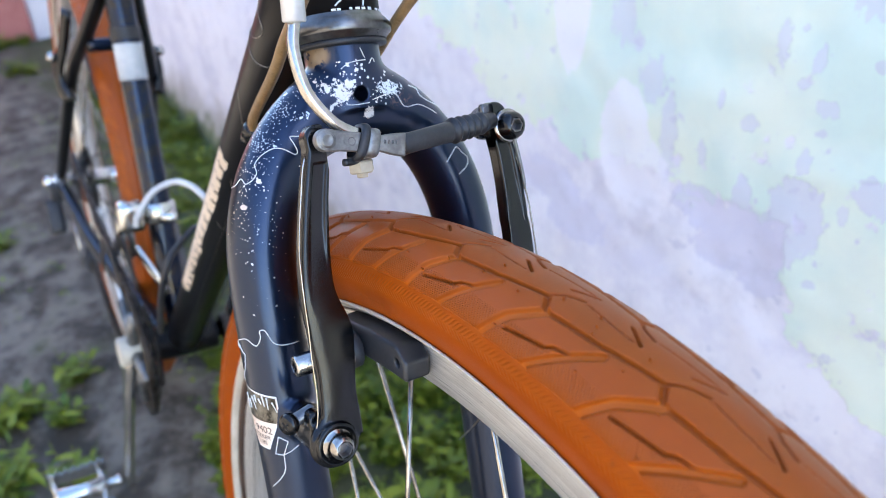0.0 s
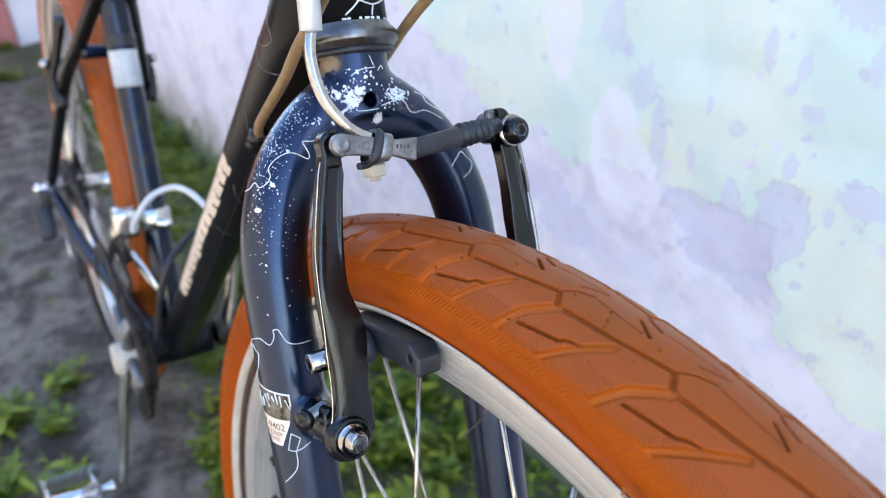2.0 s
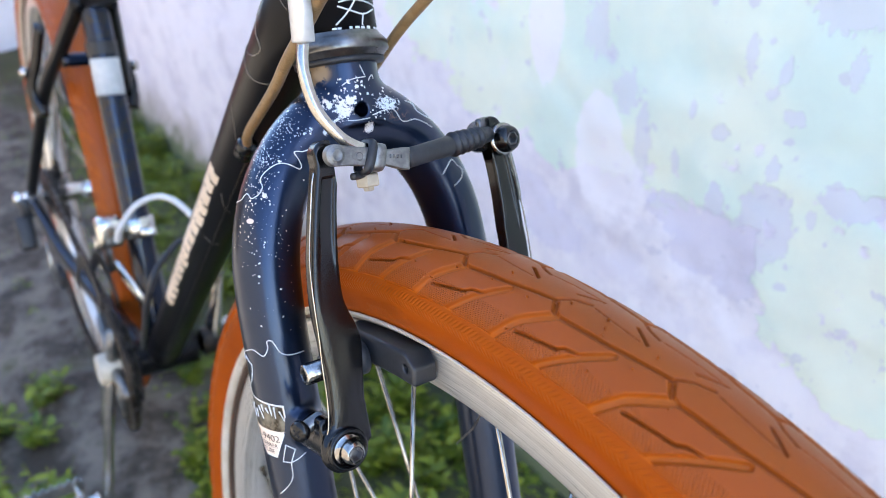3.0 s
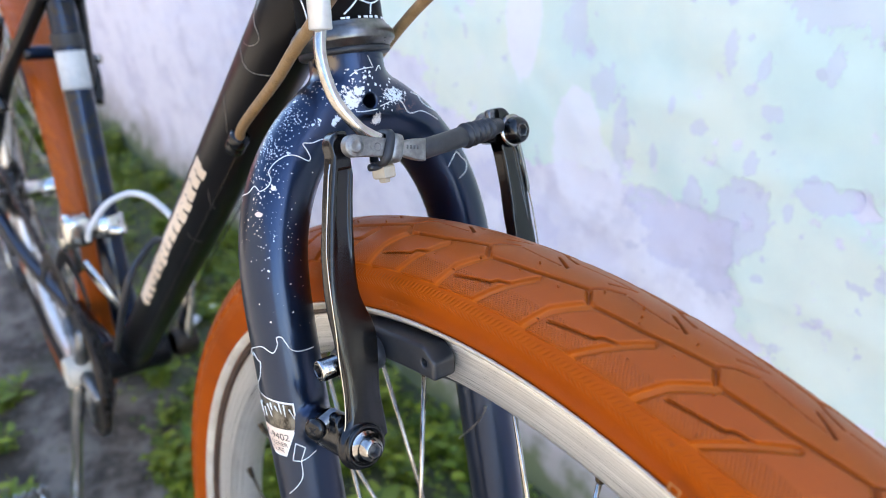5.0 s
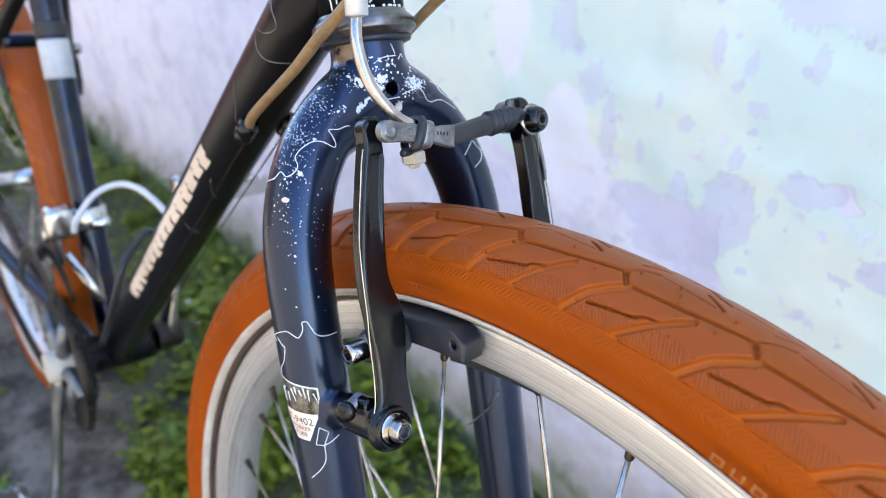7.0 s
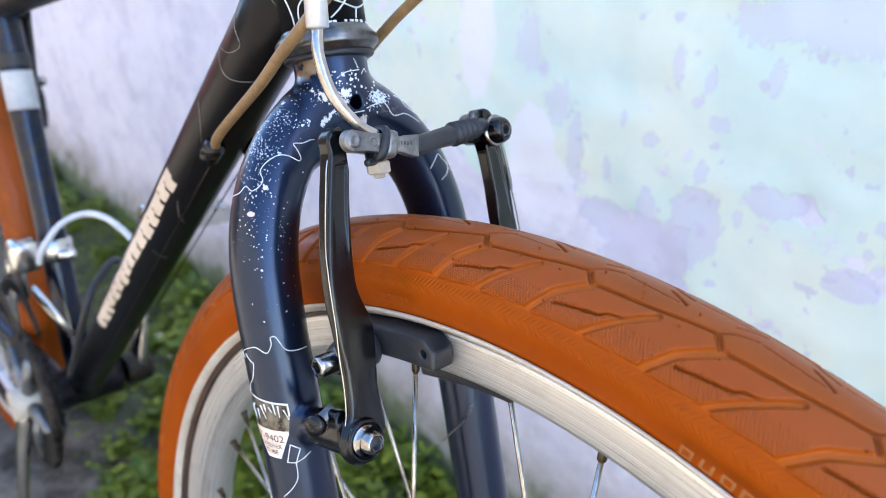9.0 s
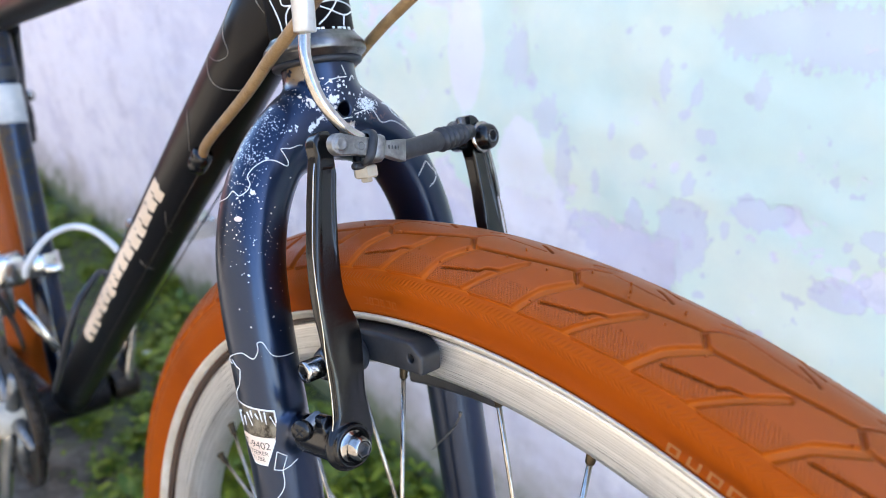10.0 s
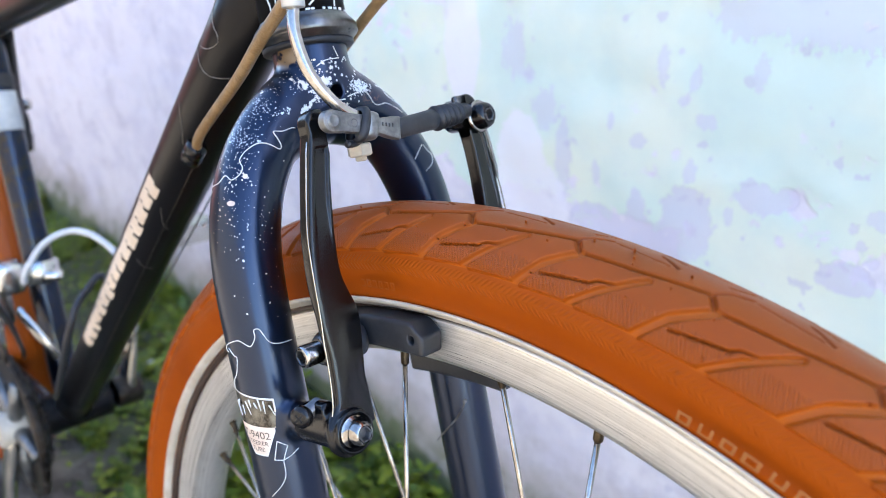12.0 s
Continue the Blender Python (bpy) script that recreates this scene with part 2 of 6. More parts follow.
def wall_plaster():
    n = Nodes("peeling_plaster")
    v = n.coord()
    warp = n.add("TexNoise", Scale=6.0, Detail=5.0, Roughness=0.6)
    n.link(v, warp.inputs["Vector"])
    off = n.add("VectorMath")
    off.operation = "MULTIPLY_ADD"
    n.link(warp.outputs["Color"], off.inputs[0])
    off.inputs[1].default_value = (0.16, 0.16, 0.16)
    n.link(v, off.inputs[2])
    sh = n.add("VectorMath")
    sh.operation = "SUBTRACT"
    n.link(off.outputs[0], sh.inputs[0])
    sh.inputs[1].default_value = (0.08, 0.08, 0.08)
    p = sh.outputs[0]
    blot = n.noise(v, 9.0, 7, 0.62)
    small = n.noise(v, 55.0, 5, 0.62)
    white = n.mix(n.noise(v, 3.0, 5), (0.76, 0.74, 0.83), (0.84, 0.83, 0.87))
    dirt = n.step(n.math("ADD", n.math("MULTIPLY", n.noise(v, 6.0, 7, 0.65), 0.6), n.math("MULTIPLY", n.noise(v, 26.0, 6, 0.65), 0.4)), 0.44, 0.60)
    white = n.mix(n.math("MULTIPLY", dirt, 0.8), white, (0.665, 0.65, 0.755))
    mint = n.mix(n.step(n.noise(v, 7.0, 4), 0.36, 0.64), (0.61, 0.81, 0.70), (0.77, 0.86, 0.68))
    rag = n.math("ADD", n.math("MULTIPLY", n.noise(v, 22.0, 6, 0.6), 0.55), n.math("MULTIPLY", n.noise(v, 75.0, 5, 0.6), 0.45))

    torn = n.math("ADD", n.math("MULTIPLY", rag, 0.45), n.math("MULTIPLY", n.noise(n.coord("Object", (1.0, 1.0, 0.55)), 95.0, 4, 0.6), 0.55))

    fine_torn = n.math("ADD", n.math("MULTIPLY", torn, 0.55), n.math("MULTIPLY", n.noise(n.coord("Object", (1.0, 1.0, 0.6)), 210.0, 4, 0.65), 0.45))

    def ragged(name, reach, lo, hi, edge=None):
        """Patches with torn edges; the attribute holds the distance from their centres, 1 at the rim."""
        out = n.add("Attribute")
        out.attribute_name = name
        return n.step(n.math("ADD", out.outputs["Fac"], n.math("MULTIPLY", n.math("SUBTRACT", edge if edge else rag, 0.5), reach)), hi, lo)

    # mint wash: what is left of an old coat
    zones = ragged("mint_wash", 1.3, 0.95, 1.0)
    worn_off = n.step(n.math("ADD", n.math("MULTIPLY", blot, 0.5), n.math("MULTIPLY", rag, 0.5)), 0.60, 0.56)
    coat = n.math("MULTIPLY", zones, worn_off)
    col = n.mix(n.math("MULTIPLY", coat, 0.72), white, mint)
    # bare lilac-grey places where the coat has come off
    bare = ragged("bare_places", 2.0, 0.88, 1.02, fine_torn)
    spots = ragged("bare_spots", 3.6, 0.84, 1.0, fine_torn)
    bare = n.math("MAXIMUM", bare, n.math("MULTIPLY", spots, 0.8))
    col = n.mix(n.math("MULTIPLY", bare, 0.66), col, (0.63, 0.62, 0.77))
    flecks = n.step(n.noise(v, 46.0, 3, 0.5), 0.665, 0.685)
    col = n.mix(n.math("MULTIPLY", flecks, 0.6), col, (0.58, 0.58, 0.70))
    streak = ragged("streaks", 0.9, 0.93, 1.05)
    col = n.mix(n.math("MULTIPLY", streak, 0.75), col, (0.84, 0.83, 0.90))
    # grey soiling, strongest where the plaster is bare
    soil = n.math("MULTIPLY", n.step(n.noise(v, 16.0, 7, 0.68), 0.50, 0.68), n.math("SUBTRACT", 0.40, n.math("MULTIPLY", coat, 0.34)))
    col = n.mix(soil, col, (0.50, 0.48, 0.56))
    # splashed earth and moss at the foot, a shape of its own
    z = n.xyz(v)[2]
    foot = n.step(n.math("ADD", z, n.math("MULTIPLY", n.noise(v, 7.0, 6, 0.65), -0.28)), 0.05, -0.09)
    col = n.mix(n.math("MULTIPLY", foot, 0.75), col, (0.30, 0.27, 0.22))
    moss = n.math("MULTIPLY", n.step(n.math("ADD", z, n.math("MULTIPLY", n.noise(v, 16.0, 5), -0.2)), -0.02, -0.08), 0.8)
    col = n.mix(moss, col, (0.09, 0.13, 0.03))
    h = n.math("ADD", n.math("MULTIPLY", coat, 0.4), n.math("ADD", n.math("MULTIPLY", bare, -0.4), n.math("MULTIPLY", small, 0.5)))
    n.bump(h, 0.5, 0.003)
    return n.done(col, 0.85, 0.0, 0.3)


def ground_earth():
    n = Nodes("rough_ground")
    v = n.coord()
    a = n.noise(v, 2.2, 8, 0.62)
    b = n.noise(v, 14.0, 7, 0.65)
    c = n.noise(v, 120.0, 4)
    col = n.mix(n.step(b, 0.38, 0.66), (0.033, 0.026, 0.016), (0.195, 0.170, 0.135))
    col = n.mix(n.math("MULTIPLY", n.math("MULTIPLY", n.step(c, 0.45, 0.7), n.step(a, 0.40, 0.60)), 0.45), col, (0.23, 0.208, 0.176))
    y = n.xyz(v)[1]
    near_wall = n.math("MULTIPLY", n.step(y, 0.02, 0.40), 0.22)
    moss = n.step(n.math("ADD", n.math("ADD", n.math("MULTIPLY", a, 0.6), n.math("MULTIPLY", b, 0.4)), near_wall), 0.53, 0.62)
    col = n.mix(n.math("MULTIPLY", moss, 0.8), col, (0.040, 0.050, 0.010))
    # unseen ground past the wall strip, made pale to bounce warm light
    yard = n.step(n.math("ADD", y, n.math("MULTIPLY", n.noise(v, 1.3, 5), 0.3)), -0.50, -0.75)
    col = n.mix(yard, col, n.mix(b, (0.38, 0.32, 0.235), (0.52, 0.445, 0.335)))
    n.bump(n.math("ADD", b, n.math("MULTIPLY", c, 0.3)), 0.7, 0.012)
    return n.done(col, n.math("ADD", 0.55, n.math("MULTIPLY", b, 0.4)), 0.0, 0.4)


def rim_alloy():
    n = Nodes("machined_rim")
    v = n.coord()
    x, y, z = n.xyz(v)
    r = n.math("SQRT", n.math("ADD", n.math("MULTIPLY", x, x), n.math("MULTIPLY", z, z)))
    comb = n.add("CombineXYZ")
    n.link(n.math("MULTIPLY", r, 4200.0), comb.inputs[0])
    n.link(n.math("MULTIPLY", n.noise(v, 12, 3), 6.0), comb.inputs[1])
    rings = n.step(n.math("ADD", n.math("MULTIPLY", n.noise(comb.outputs[0], 1.0, 4, 0.7), 0.5), n.math("MULTIPLY", n.noise(comb.outputs[0], 0.3, 3, 0.6), 0.5)), 0.36, 0.62)
    grime = n.step(n.noise(v, 70, 5, 0.65), 0.5, 0.72)
    col = n.mix(rings, (0.50, 0.48, 0.44), (0.84, 0.82, 0.78))
    col = n.mix(n.math("MULTIPLY", grime, 0.16), col, (0.22, 0.19, 0.15))
    n.bump(rings, 0.35, 0.0001)
    return n.done(col, n.math("ADD", 0.25, n.math("MULTIPLY", rings, 0.20)), 0.75)


def leaf_green():
    n = Nodes("weed_leaf")
    info = n.add("NewGeometry").outputs["Random Per Island"]
    v = n.coord()
    col = n.mix(info, (0.045, 0.090, 0.005), (0.215, 0.255, 0.014))
    col = n.mix(n.math("MULTIPLY", n.step(n.noise(v, 60, 3), 0.55, 0.7), 0.4), col, (0.22, 0.24, 0.05))
    n.bsdf.inputs["Transmission Weight"].default_value = 0.0
    n.bsdf.inputs["Subsurface Weight"].default_value = 0.15
    n.bsdf.inputs["Subsurface Radius"].default_value = (0.002, 0.003, 0.001)
    return n.done(col, 0.5, 0.0, 0.4)


M = {
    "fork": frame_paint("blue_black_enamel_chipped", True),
    "frame": frame_paint("blue_black_enamel", False),
    "frame_sky": frame_paint("sky_tinted_enamel", False, True),
    "scribble": worn("white_line_paint", (0.62, 0.66, 0.68), (0.75, 0.76, 0.74), 0.5),
    "faded_line": worn("faded_line_paint", (0.16, 0.145, 0.12), (0.30, 0.27, 0.23), 0.5),
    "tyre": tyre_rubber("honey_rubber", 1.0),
    "stripe": worn("reflective_stripe", (0.54, 0.485, 0.385), (0.68, 0.64, 0.55), 0.35, 0.2, 300),
    "tyre_mark": worn("gold_print", (0.30, 0.105, 0.022), (0.38, 0.160, 0.046), 0.5, 0.1),
    "rim": rim_alloy(),
    "steel": worn("stainless_steel", (0.30, 0.275, 0.24), (0.56, 0.535, 0.49), 0.2, 1.0, 300, 0.05),
    "chrome": worn("chrome_bolt", (0.27, 0.25, 0.23), (0.54, 0.52, 0.49), 0.17, 1.0, 500, 0.05),
    "dull_steel": worn("dull_zinc_steel", (0.13, 0.13, 0.13), (0.27, 0.265, 0.255), 0.42, 0.8, 700, 0.4),
    "dark_steel": worn("blackened_steel", (0.075, 0.075, 0.08), (0.21, 0.205, 0.20), 0.28, 0.85, 400, 0.15),
    "gunmetal": worn("scuffed_gunmetal", (0.085, 0.082, 0.080), (0.21, 0.205, 0.20), 0.30, 0.9, 260, 0.08),
    "oily_ring": worn("oily_black_steel", (0.014, 0.012, 0.010), (0.045, 0.038, 0.030), 0.4, 0.5, 200, 0.2),
    "arm": worn("black_anodised_arm", (0.003, 0.003, 0.0035), (0.006, 0.006, 0.0065), 0.21, 0.0, 900, 0.4, 0.00012, 0.12, 0.42),
    "rubber": worn("black_rubber", (0.010, 0.011, 0.014), (0.022, 0.023, 0.028), 0.50, 0.0, 700, 0.25),
    "pad": worn("grey_black_brake_pad", (0.017, 0.019, 0.023), (0.032, 0.034, 0.040), 0.40, 0.0, 500, 0.2),
    "dark": worn("slot_shade_black", (0.004, 0.004, 0.004), (0.008, 0.007, 0.006), 0.8),
    "housing": worn("tan_cable_housing", (0.22, 0.135, 0.058), (0.33, 0.215, 0.10), 0.42, 0.0, 1100, 0.8, 0.0006),
    "ferrule": worn("pale_alloy_ferrule", (0.50, 0.50, 0.50), (0.62, 0.62, 0.61), 0.35, 0.5, 300, 0.1),
    "nylon": worn("cream_nylon", (0.34, 0.29, 0.215), (0.46, 0.40, 0.31), 0.45, 0.0, 300, 0.1),
    "cream": worn("cream_boss_highlight", (0.44, 0.385, 0.295), (0.56, 0.50, 0.40), 0.45, 0.0, 200, 0.1),
    "sticker": worn("cream_sticker", (0.74, 0.58, 0.46), (0.84, 0.69, 0.57), 0.4, 0.0, 500, 0.05),
    "foil": worn("tarnished_foil", (0.022, 0.018, 0.012), (0.20, 0.18, 0.14), 0.3, 0.5, 1800, 0.1),
    "ink_and_gap": worn("brown_black_print_and_gap", (0.05, 0.03, 0.02), (0.09, 0.055, 0.04), 0.5),
    "transfer": worn("cream_transfer", (0.62, 0.50, 0.38), (0.74, 0.62, 0.49), 0.5, 0.0, 300, 0.2),
    "tape": worn("white_tape", (0.34, 0.36, 0.38), (0.52, 0.53, 0.53), 0.5, 0.0, 120, 0.2),
    "alloy": worn("polished_alloy", (0.55, 0.54, 0.51), (0.75, 0.74, 0.70), 0.22, 1.0, 120, 0.1),
    "chain": worn("oily_chain", (0.014, 0.011, 0.009), (0.055, 0.044, 0.034), 0.38, 0.7, 300, 0.2),
    "white_housing": worn("pale_cable_housing", (0.50, 0.52, 0.54), (0.66, 0.67, 0.68), 0.35, 0.0, 120, 0.1),
    "wall": wall_plaster(),
    "ground": ground_earth(),
    "leaf": leaf_green(),
    "whitewash": worn("old_whitewash", (0.60, 0.57, 0.60), (0.74, 0.71, 0.74), 0.85, 0.0, 25, 0.4, 0.004),
    "red_wall": worn("red_limewash", (0.31, 0.105, 0.092), (0.41, 0.165, 0.145), 0.85, 0.0, 25, 0.4, 0.004),
    "bounce": worn("ochre_bounce_render", (0.50, 0.42, 0.32), (0.60, 0.52, 0.41), 0.85, 0.0, 10, 0.4, 0.004),
    "dark_wall": worn("unseen_dark_panel", (0.020, 0.017, 0.014), (0.045, 0.038, 0.030), 0.7, 0.0, 20, 0.4, 0.004),
    "stone": worn("grey_stone", (0.16, 0.15, 0.145), (0.34, 0.33, 0.32), 0.8, 0.0, 60, 0.6, 0.004),
    "nipple": worn("tarnished_brass", (0.030, 0.022, 0.014), (0.10, 0.075, 0.045), 0.35, 0.8, 500, 0.2),
    "pebble": worn("white_pebble", (0.62, 0.62, 0.63), (0.80, 0.80, 0.80), 0.45, 0.0, 150, 0.3, 0.001),
    "flower": worn("yellow_petal", (0.65, 0.42, 0.02), (0.75, 0.55, 0.05), 0.5),
}


# ---- mesh helpers ----
def part(name, mesh, material, parent=None, label="", smooth=True, m=None):
    """Links a bmesh or a mesh as one object under a thing or a part."""
    if isinstance(mesh, bmesh.types.BMesh):
        me = bpy.data.meshes.new(name)
        mesh.to_mesh(me)
        mesh.free()
    else:
        me = mesh
    if smooth:
        me.shade_smooth()
    if not me.materials:
        me.materials.append(M[material])
    ob = new(name, me)
    if parent is not None:
        ob.parent = parent
    if m is not None:
        ob.matrix_local = m
    return tagged(ob, label)


def mesh_of(name, verts, faces):
    me = bpy.data.meshes.new(name)
    me.from_pydata([tuple(v) for v in verts], [], faces)
    me.update()
    return me


def grid_mesh(name, P, closed_u=False, closed_v=False):
    """A mesh from an array of points (nu, nv, 3)."""
    nu, nv = P.shape[:2]
    i, j = np.meshgrid(np.arange(nu if closed_u else nu - 1), np.arange(nv if closed_v else nv - 1), indexing="ij")
    i2, j2 = (i + 1) % nu, (j + 1) % nv
    quads = np.stack([i * nv + j, i2 * nv + j, i2 * nv + j2, i * nv + j2], -1).reshape(-1, 4)
    me = bpy.data.meshes.new(name)
    me.vertices.add(nu * nv)
    me.vertices.foreach_set("co", P.reshape(-1).astype(np.float32))
    me.loops.add(quads.size)
    me.loops.foreach_set("vertex_index", quads.reshape(-1).astype(np.int32))
    me.polygons.add(len(quads))
    me.polygons.foreach_set("loop_start", np.arange(0, quads.size, 4, dtype=np.int32))
    me.update(calc_edges=True)
    return me


def smooth_path(points, n=12, closed=False):
    """Catmull-Rom through the points."""
    p = [np.array(q, float) for q in points]
    p = [2 * p[0] - p[1]] + p + [2 * p[-1] - p[-2]]
    out = []
    for a, b, c, d in zip(p[:-3], p[1:-2], p[2:-1], p[3:]):
        for t in np.linspace(0, 1, n, endpoint=False):
            out.append(0.5 * (2 * b + (c - a) * t + (2 * a - 5 * b + 4 * c - d) * t * t + (3 * b - a - 3 * c + d) * t ** 3))
    out.append(p[-2])
    return np.array(out)


def sweep(name, path, radius, sides=16, caps=True, flat=1.0):
    """A tube along a path; radius: one number or one for each point; flat: squash of the second axis."""
    path = np.array(path, float)
    rad = np.full(len(path), radius) if np.isscalar(radius) else np.array(radius)
    tan = np.gradient(path, axis=0)
    tan /= np.linalg.norm(tan, axis=1)[:, None]
    ref = np.array([0, 0, 1.0]) if abs(tan[0][2]) < 0.9 else np.array([1.0, 0, 0])
    rings = []
    for p, t, r in zip(path, tan, rad):
        a = ref - t * (ref @ t)
        a /= np.linalg.norm(a)
        ref = a
        b = np.cross(t, a)
        ang = np.linspace(0, 2 * np.pi, sides, endpoint=False)
        rings.append(p + r * (np.cos(ang)[:, None] * a + flat * np.sin(ang)[:, None] * b))
    P = np.array(rings)
    n = len(path)
    verts = [tuple(v) for v in P.reshape(-1, 3)]
    faces = []
    for i in range(n - 1):
        for j in range(sides):
            k = (j + 1) % sides
            faces.append((i * sides + j, i * sides + k, (i + 1) * sides + k, (i + 1) * sides + j))
    if caps:
        faces.append(tuple(range(sides))[::-1])
        faces.append(tuple((n - 1) * sides + j for j in range(sides)))
    return mesh_of(name, verts, faces)


def frame_to(origin, axis, up=(0, 0, 1)):
    """A matrix whose z runs along axis."""
    z = Vector(axis).normalized()
    u = Vector(up)
    if abs(z.dot(u)) > 0.98:
        u = Vector((1, 0, 0))
    x = u.cross(z).normalized()
    y = z.cross(x)
    m = Matrix((x, y, z)).transposed().to_4x4()
    m.translation = Vector(origin)
    return m


def lathe(name, profile, m=Matrix(), sides=32, cap=True):
    """Turns (radius, height) pairs round the z of m."""
    verts, faces = [], []
    for r, h in profile:
        for j in range(sides):
            a = 2 * math.pi * j / sides
            verts.append(m @ Vector((r * math.cos(a), r * math.sin(a), h)))
    n = len(profile)
    for i in range(n - 1):
        for j in range(sides):
            k = (j + 1) % sides
            faces.append((i * sides + j, i * sides + k, (i + 1) * sides + k, (i + 1) * sides + j))
    if cap:
        faces.append(tuple(range(sides))[::-1])
        faces.append(tuple((n - 1) * sides + j for j in range(sides)))
    me = mesh_of(name, verts, faces)
    return me


def hexed(r, h0, h1, m, chamfer=0.0004, sides=6):
    """A prism with chamfered ends, as of a nut."""
    return lathe("prism", [(r - chamfer, h0), (r, h0 + chamfer), (r, h1 - chamfer), (r - chamfer, h1)], m, sides)


def block(name, size, m=Matrix(), bevel=0.001, segs=2):
    bm = bmesh.new()
    bmesh.ops.create_cube(bm, size=1.0)
    bmesh.ops.scale(bm, vec=size, verts=bm.verts)
    if bevel:
        bmesh.ops.bevel(bm, geom=bm.edges[:], offset=bevel, segments=segs, profile=0.5, affect="EDGES")
    bm.transform(m)
    me = bpy.data.meshes.new(name)
    bm.to_mesh(me)
    bm.free()
    return me


def joined(name, *meshes):
    bm = bmesh.new()
    for me in meshes:
        bm.from_mesh(me)
    out = bpy.data.meshes.new(name)
    bm.to_mesh(out)
    bm.free()
    return out


def surface_of(name, fn, lo, hi, h, clip=None):
    """The surface fn = 0 of a distance function, as quads (naive surface nets)."""
    ax = [np.arange(a, b + h, h) for a, b in zip(lo, hi)]
    # a coarse pass finds the cells near the surface; only those are worked out finely
    shape = [len(v) for v in ax]
    coarse = fn(np.stack(np.meshgrid(*[v[::4] for v in ax], indexing="ij"), -1))
    V = coarse
    for c in range(3):
        V = np.repeat(V, 4, axis=c).take(np.arange(shape[c]), axis=c)
    V = V.copy()
    where = np.argwhere(np.abs(V) < 7.5 * h)
    V[tuple(where.T)] = fn(np.stack([ax[c][where[:, c]] for c in range(3)], -1))
    inside = V < 0
    nx, ny, nz = [s - 1 for s in V.shape]
    total, count = np.zeros((nx, ny, nz, 3)), np.zeros((nx, ny, nz))
    corners = [(i, j, k) for i in (0, 1) for j in (0, 1) for k in (0, 1)]
    for a in corners:
        for axis in range(3):
            if a[axis]:
                continue
            b = list(a)
            b[axis] = 1
            va = V[a[0]:a[0] + nx, a[1]:a[1] + ny, a[2]:a[2] + nz]
            vb = V[b[0]:b[0] + nx, b[1]:b[1] + ny, b[2]:b[2] + nz]
            cross = (va < 0) != (vb < 0)
            t = np.where(cross, va / np.where(cross, va - vb, 1), 0)
            for c in range(3):
                total[..., c] += np.where(cross, a[c] + (t if c == axis else 0), 0)
            count += cross
    used = count > 0
    ids = np.full(count.shape, -1)
    ids[used] = np.arange(used.sum())
    base = np.argwhere(used)
    verts = np.array(lo) + (base + total[used] / count[used][:, None]) * h
    for _ in range(3):
        d = fn(verts)
        e = h * 0.2
        g = np.stack([(fn(verts + np.eye(3)[c] * e) - fn(verts - np.eye(3)[c] * e)) / (2 * e) for c in range(3)], -1)
        verts = verts - np.clip(d, -h, h)[:, None] * g / np.maximum((g * g).sum(-1), 0.3)[:, None]
    quads = []
    for axis in range(3):
        o1, o2 = [(1, 2), (2, 0), (0, 1)][axis]
        sl = [slice(1, -1)] * 3
        sl[axis] = slice(0, -1)
        sh = list(sl)
        sh[axis] = slice(1, None)
        A, Bq = inside[tuple(sl)], inside[tuple(sh)]
        pts = np.argwhere(A != Bq)
        flip = A[tuple(pts.T)]
        pts = pts + np.array([0 if c == axis else 1 for c in range(3)])
        d1, d2 = np.eye(3, dtype=int)[o1], np.eye(3, dtype=int)[o2]
        q = np.stack([ids[tuple((pts - x).T)] for x in (d1 + d2, d2, 0 * d1, d1)], -1)
        q[~flip] = q[~flip][:, ::-1]
        quads.append(q)
    q = np.concatenate(quads)
    q = q[(q >= 0).all(1)]
    me = bpy.data.meshes.new(name)
    me.vertices.add(len(verts))
    me.vertices.foreach_set("co", verts.reshape(-1).astype(np.float32))
    me.loops.add(q.size)
    me.loops.foreach_set("vertex_index", q.reshape(-1).astype(np.int32))
    me.polygons.add(len(q))
    me.polygons.foreach_set("loop_start", np.arange(0, q.size, 4, dtype=np.int32))
    me.update(calc_edges=True)
    return me


def soft_min(a, b, k):
    h = np.clip(0.5 + 0.5 * (b - a) / k, 0, 1)
    return b + (a - b) * h - k * h * (1 - h)


def to_segment(P, a, b, ra, rb):
    """Distance to a segment whose radius goes from ra to rb."""
    a, b = np.array(a), np.array(b)
    ab = b - a
    t = np.clip(((P - a) @ ab) / (ab @ ab), 0, 1)
    return np.linalg.norm(P - a - t[..., None] * ab, axis=-1) - (ra + (rb - ra) * t)


def writing(text, size, material, parent, place, label=""):
    """Lettering as a thin mesh; place maps (x, y) of the text's plane to a point."""
    cu = bpy.data.curves.new("lettering", "FONT")
    cu.body, cu.size, cu.align_x, cu.align_y = text, size, "CENTER", "CENTER"
    ob = bpy.data.objects.new("lettering", cu)
    me = bpy.data.meshes.new_from_object(ob)
    bpy.data.objects.remove(ob)
    bm = bmesh.new()
    bm.from_mesh(me)
    bmesh.ops.subdivide_edges(bm, edges=[e for e in bm.edges if e.calc_length() > size * 0.15], cuts=2)
    for v in bm.verts:
        v.co = place(v.co.x, v.co.y)
    return part("lettering", bm, material, parent, label, smooth=False)


# ---- setting ----
WALL_Y = 0.45


